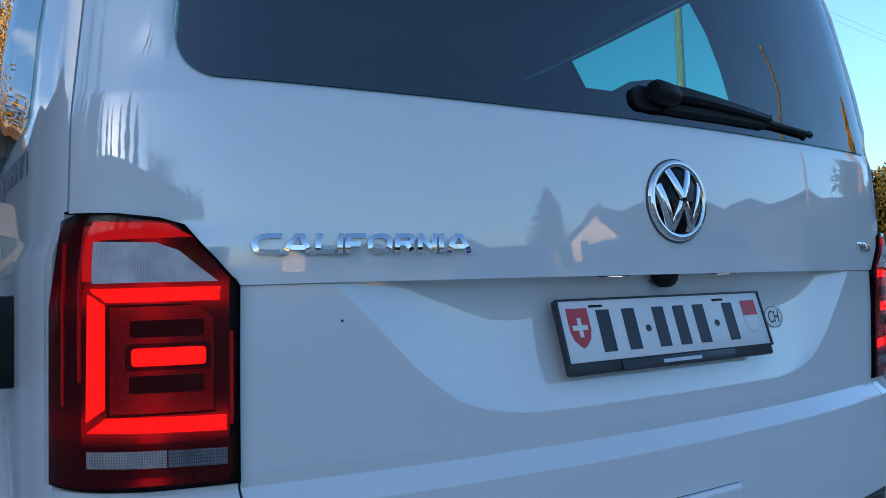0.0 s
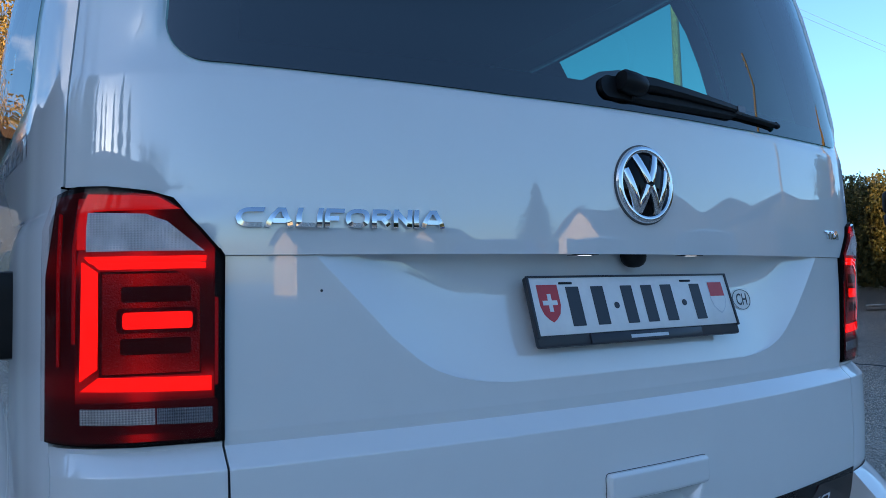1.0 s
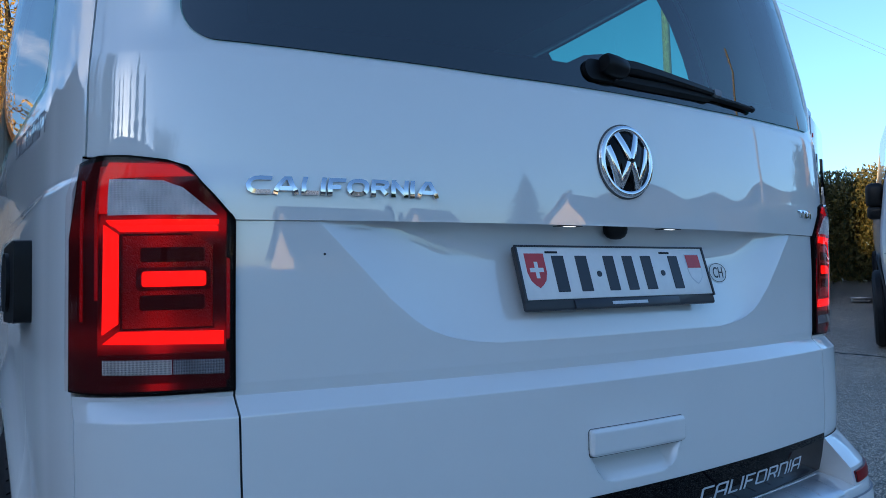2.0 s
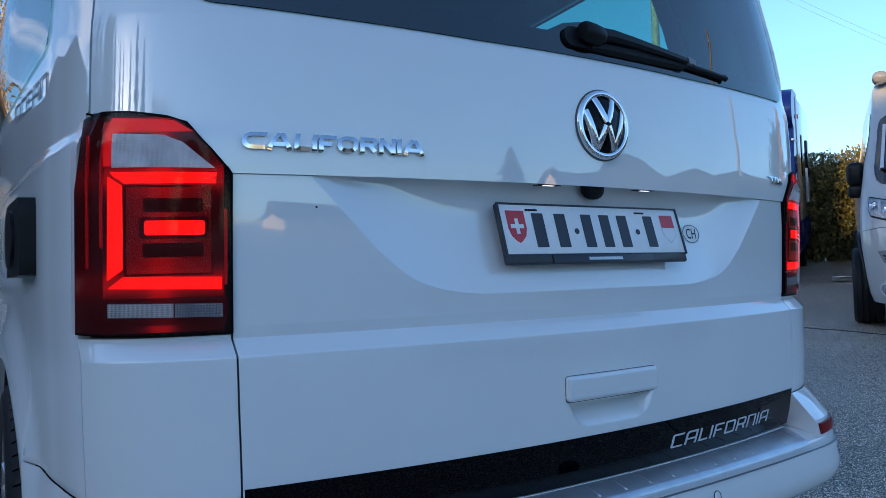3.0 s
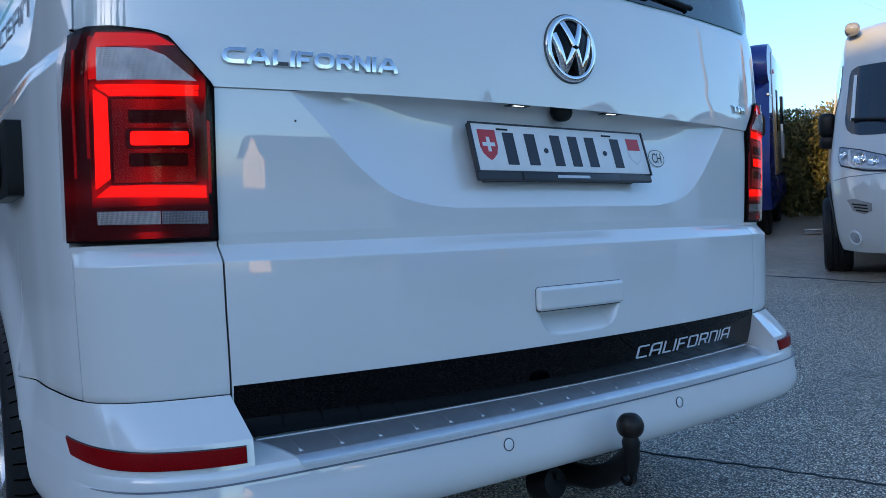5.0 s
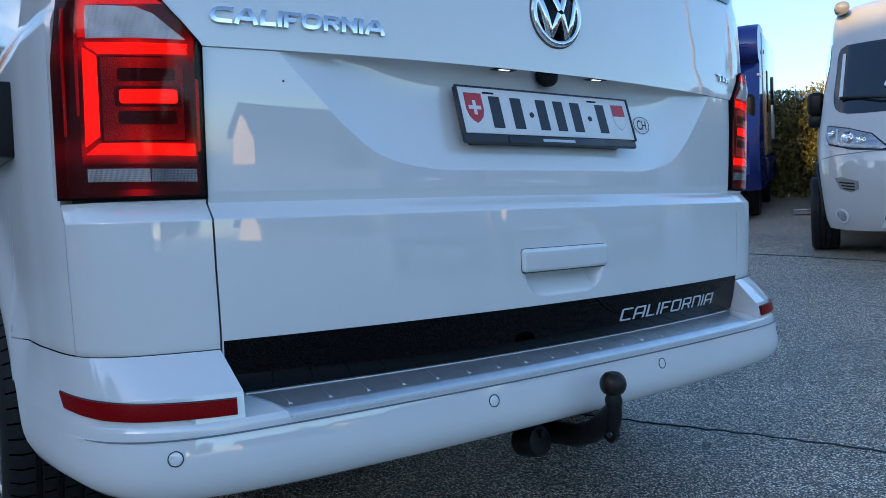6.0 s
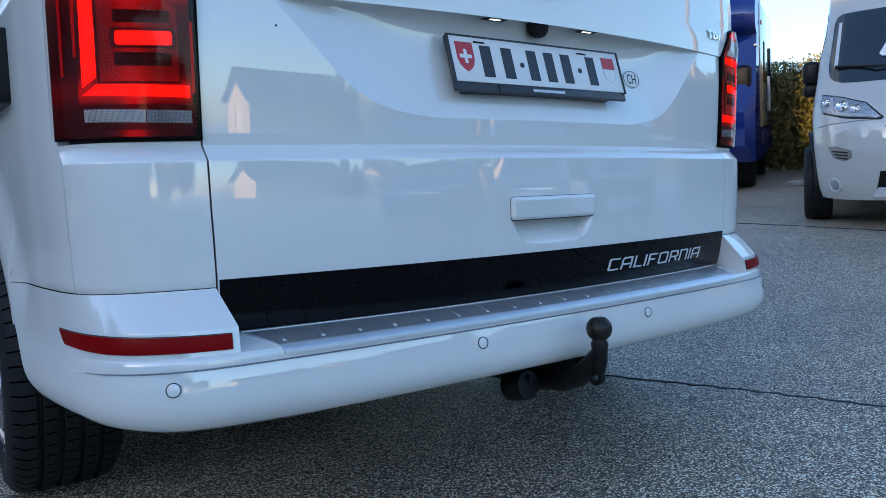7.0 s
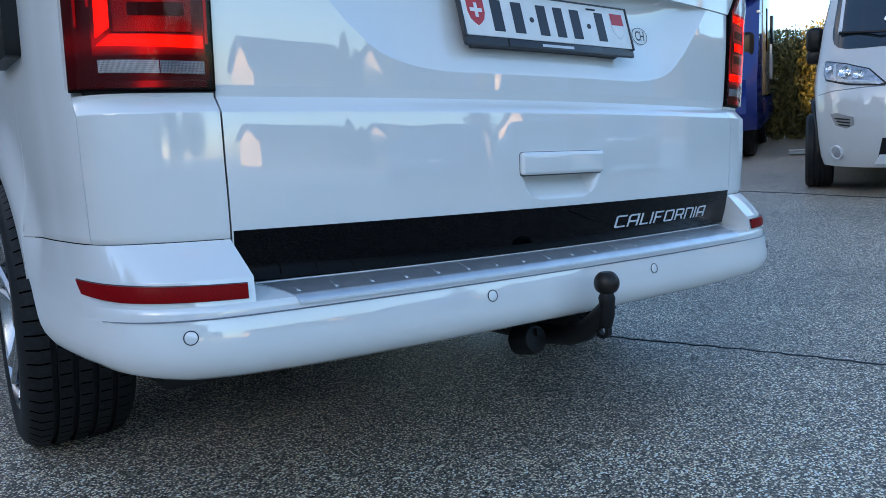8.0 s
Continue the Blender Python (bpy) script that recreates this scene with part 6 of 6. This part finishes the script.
# behind the camera, beyond the yard
for az, d, turn, length, depth, eaves, ridge, wall, roof, label, storeys in (
        (174.9, 61, 245, 13, 7, 3.0, 5.6, CREAM, DARKTILE, "cream house with a grey gabled roof", 1),
        (161.5, 58, 240, 8, 6, 3.0, 5.2, CREAM, DARKTILE, "small cream house with a chimney", 1),
        (137.6, 52, 260, 14, 7.4, 2.7, 5.2, CREAM, TILE, "cream house in late sun with a brown roof", 1),
        (131, 55, 229, 10, 15, 4.1, 6.8, GREYWALL, DARKTILE, "dark timber house with a steep roof", 0),
        (119.3, 56, 233, 8, 11, 4.2, 5.9, GREYWALL, DARKTILE, "small dark timber house", 0),
        (110.3, 45, 235, 9, 13, 3.3, 5.1, GREYWALL, DARKTILE, "dark timber house with a broad gable", 0),
        (104.5, 46, 165.5, 9, 8, 2.6, 4.9, GREYWALL, DARKTILE, "dark timber house with a long roof ridge", 0),
        (153, 62, 290, 22, 8, 2.2, 2.9, GREYWALL, DARKTILE, "long low dark shed", 0),
        (216, 78, 200, 12, 9, 4.4, 6.8, PALE, TILE, "pale house with a brown roof", 2),
        (321.3, 21.1, 48, 20.5, 9, 3.0, 4.8, GREYWALL, DARKTILE, "dark timber house beside the yard", 0),
        # unseen shadow caster, its ridge height set by where sunlight should begin
        (250, 25, 20, 34, 10, 5.5, 7.2, PALE, TILE, "long pale house, added unseen to shade the yard", 2)):
    hx, hy = polar(az, d)
    build_house(hx, hy, turn, length, depth, eaves, ridge, wall, roof, label, storeys, None, az < 160 and storeys > 0)
# ahead on the left, a gabled house
hx, hy = polar(355.2, 32)
# its wall colour is dimmed to look unlit
build_house(hx, hy, 8, 10, 8, 4.2, 8.0, SHADED_WALL, TILE, "house with walls coloured grey as shaded, orange fascia boards", 1, FASCIA)
# the three at 45 m are added unseen, blocking low sun and its glow
for az, d, h, w, sd in ((149, 52, 9.6, 5.0, 1), (252.6, 45, 19.0, 2.0, 37), (244.5, 45, 20.0, 3.4, 35), (257.0, 45, 19.0, 4.2, 36), (238, 24, 13.5, 2.4, 31), (231, 27, 12.0, 2.8, 32), (264.5, 24, 12.5, 1.8, 33), (271, 25, 11.0, 2.4, 34), (168.4, 46, 5.2, 2.2, 2), (166.6, 48, 4.2, 2.6, 3), (290, 22, 12.0, 3.0, 4), (297, 20, 13.0, 3.2, 7), (304, 21, 11.5, 3.0, 8)):
    cx, cy = polar(az, d)
    build_conifer(cx, cy, h, w, sd, CONIFER, "dark green conifer beyond the yard, out of direct view")
cx, cy = polar(93.3, 24)
build_conifer(cx, cy, 7.2, 2.4, 6, GOLD, "slender golden autumn poplar beyond the yard")
for az, d, h, w, mat, sd, lab, n, size in (
        (358.9, 24, 10.0, 2.2, GOLD, 11, "golden autumn tree", 12000, .065), (353, 36, 10.0, 2.6, GOLD, 12, "golden autumn tree", 6000, .10),
        (212, 34, 11.0, 2.8, TWIG, 13, "nearly bare tree", 300, .13), (97, 27, 5.0, 2.0, GREEN, 14, "dark green round tree", 6000, .17),
        (160, 40, 2.6, 2.4, GREEN, 15, "green shrub tree", 3500, .15), (203, 40, 3.0, 2.6, GREEN, 17, "green shrub tree", 3500, .15),
        (276, 12, 7.5, 1.8, GREEN, 24, "tall dark green tree", 6000, .16),
        (197, 30, 3.8, 2.6, GREEN, 25, "green shrub tree", 3500, .15), (206, 27, 5.5, 2.6, GREEN, 21, "dark green tree", 3500, .14), (219, 25, 7.5, 2.8, GREEN, 22, "dark green tree", 3500, .14)):
    cx, cy = polar(az, d)
    build_leaf_tree(cx, cy, h, w, mat, sd, lab + " beyond the yard", n, size)


def build_lamp_post(az, d, h):
    x, y = polar(az, d)
    z = put_on(x, y)
    bm = bmesh.new()
    tube(bm, [(x, y, z), (x, y, z + h * .9), (x - .3, y + .1, z + h), (x - 1.2, y + .4, z + h + .1)], [.09, .06, .05, .04], 10)
    p = part("street_lamp", bm, GALV)
    tagged(p, "slim steel street lamp beside the road", "street lamp")
    bm = bmesh.new()
    box(bm, x - 1.7, x - 1.1, y + .28, y + .52, z + h + .05, z + h + .17, .03)
    part("lamp_head", bm, GALV, p)


build_lamp_post(160.9, 40, 7.3)


# ---- cables over the yard, between two poles ----
POLEWOOD = plain("weathered_pole_wood", (.38, .29, .19), .8, grain=.3, scale=9)


def build_pole(x, y, top, r):
    bm = bmesh.new()
    z = put_on(x, y)
    tube(bm, [(x, y, z - .1), (x, y, z + (top - z) * .5), (x, y, top + .25)], [r * 1.15, r, r * .8], 12)
    p = part("utility_pole", bm, POLEWOOD)
    tagged(p, "weathered wooden pole that carries cables", "pole")
    for dz in (0.0, -.25):
        bm = bmesh.new()
        lathe(bm, [(.03, -.06), (.05, -.04), (.03, -.01), (.045, .02), (.02, .05), (.0001, .055)], Matrix.Translation((x, y - r - .03, top + dz)), 12)
        part("insulator", bm, SHUTTER, p, "pale insulator")


def build_cable(a, b, sag):
    a, b = Vector(a), Vector(b)
    bm = bmesh.new()
    tube(bm, [a.lerp(b, t) - Vector((0, 0, sag * 4 * t * (1 - t))) for t in np.linspace(0, 1, 25)], .005, 6)
    tagged(part("cable", bm, GALV), "thin grey overhead cable between two poles", "cable")


build_pole(18.13, 15.19, 12.2, .14)
build_pole(42.01, 12.30, 8.25, .14)
build_pole(17.1, -5.6, 9.2, .085)
build_cable((18.25, 14.98, 12.20), (42.01, 12.13, 8.25), .25)
build_cable((18.25, 14.98, 11.95), (42.01, 12.13, 8.00), .25)


# ---- parked cars at the far side of the yard ----
def build_car(x, y, turn, paint, label):
    car = tagged(empty("parked_car", (x, y, put_on(x, y)), turn), label, "car")
    bm = bmesh.new()
    prof = [(-2.1, .35), (2.05, .35), (2.15, .55), (2.05, .80), (1.1, .95), (.55, 1.38), (.0, 1.46), (-1.1, 1.42), (-1.75, 1.0), (-2.1, .92), (-2.18, .6)]
    loft(bm, [[(px * k, w, pz if pz < .9 else .9 + (pz - .9) * h) for px, pz in prof] for w, k, h in ((-.86, .97, .6), (-.80, 1.0, .9), (0, 1.02, 1.03), (.80, 1.0, .9), (.86, .97, .6))])
    part("body", bm, paint, car, "", 40)
    bm = bmesh.new()
    bm.faces.new([bm.verts.new(p) for p in ((1.10, -.66, .985), (1.10, .66, .985), (.60, .58, 1.385), (.60, -.58, 1.385))])
    part("windscreen", bm, PANE, car, "dark windscreen", 0)
    bm = bmesh.new()
    box(bm, 2.10, 2.19, -.38, .38, .58, .66, .015)
    part("grille", bm, CHROME, car, "chrome grille bar")
    for sg in (-1, 1):
        bm = bmesh.new()
        bm.faces.new([bm.verts.new(p) for p in ((.95, sg * .868, .98), (.48, sg * .845, 1.27), (-1.1, sg * .845, 1.28), (-1.6, sg * .868, .98))])
        part("side_window", bm, PANE, car, "", 0)
        bm = bmesh.new()
        box(bm, 2.02, 2.12, *sorted((sg * .45, sg * .74)), .62, .74, .02)
        part("headlight", bm, HEADLAMP, car, "clear headlight")
        for ax in (-1.3, 1.3):
            simple_wheel(car, ax, sg * .85, .31, .2)
    return car


DARKCAR = make_paint("dark_grey_car_paint", (.03, .032, .035))
for az, d, turn, paint, label in ((155, 9.0, 128, BLUE, "dark blue car parked across the yard"), (139, 8.6, 136, DARKCAR, "dark grey car parked across the yard"), (123, 9.2, 150, DARKCAR, "dark grey car parked across the yard")):
    cx, cy = polar(az, d)
    build_car(cx, cy, turn, paint, label)
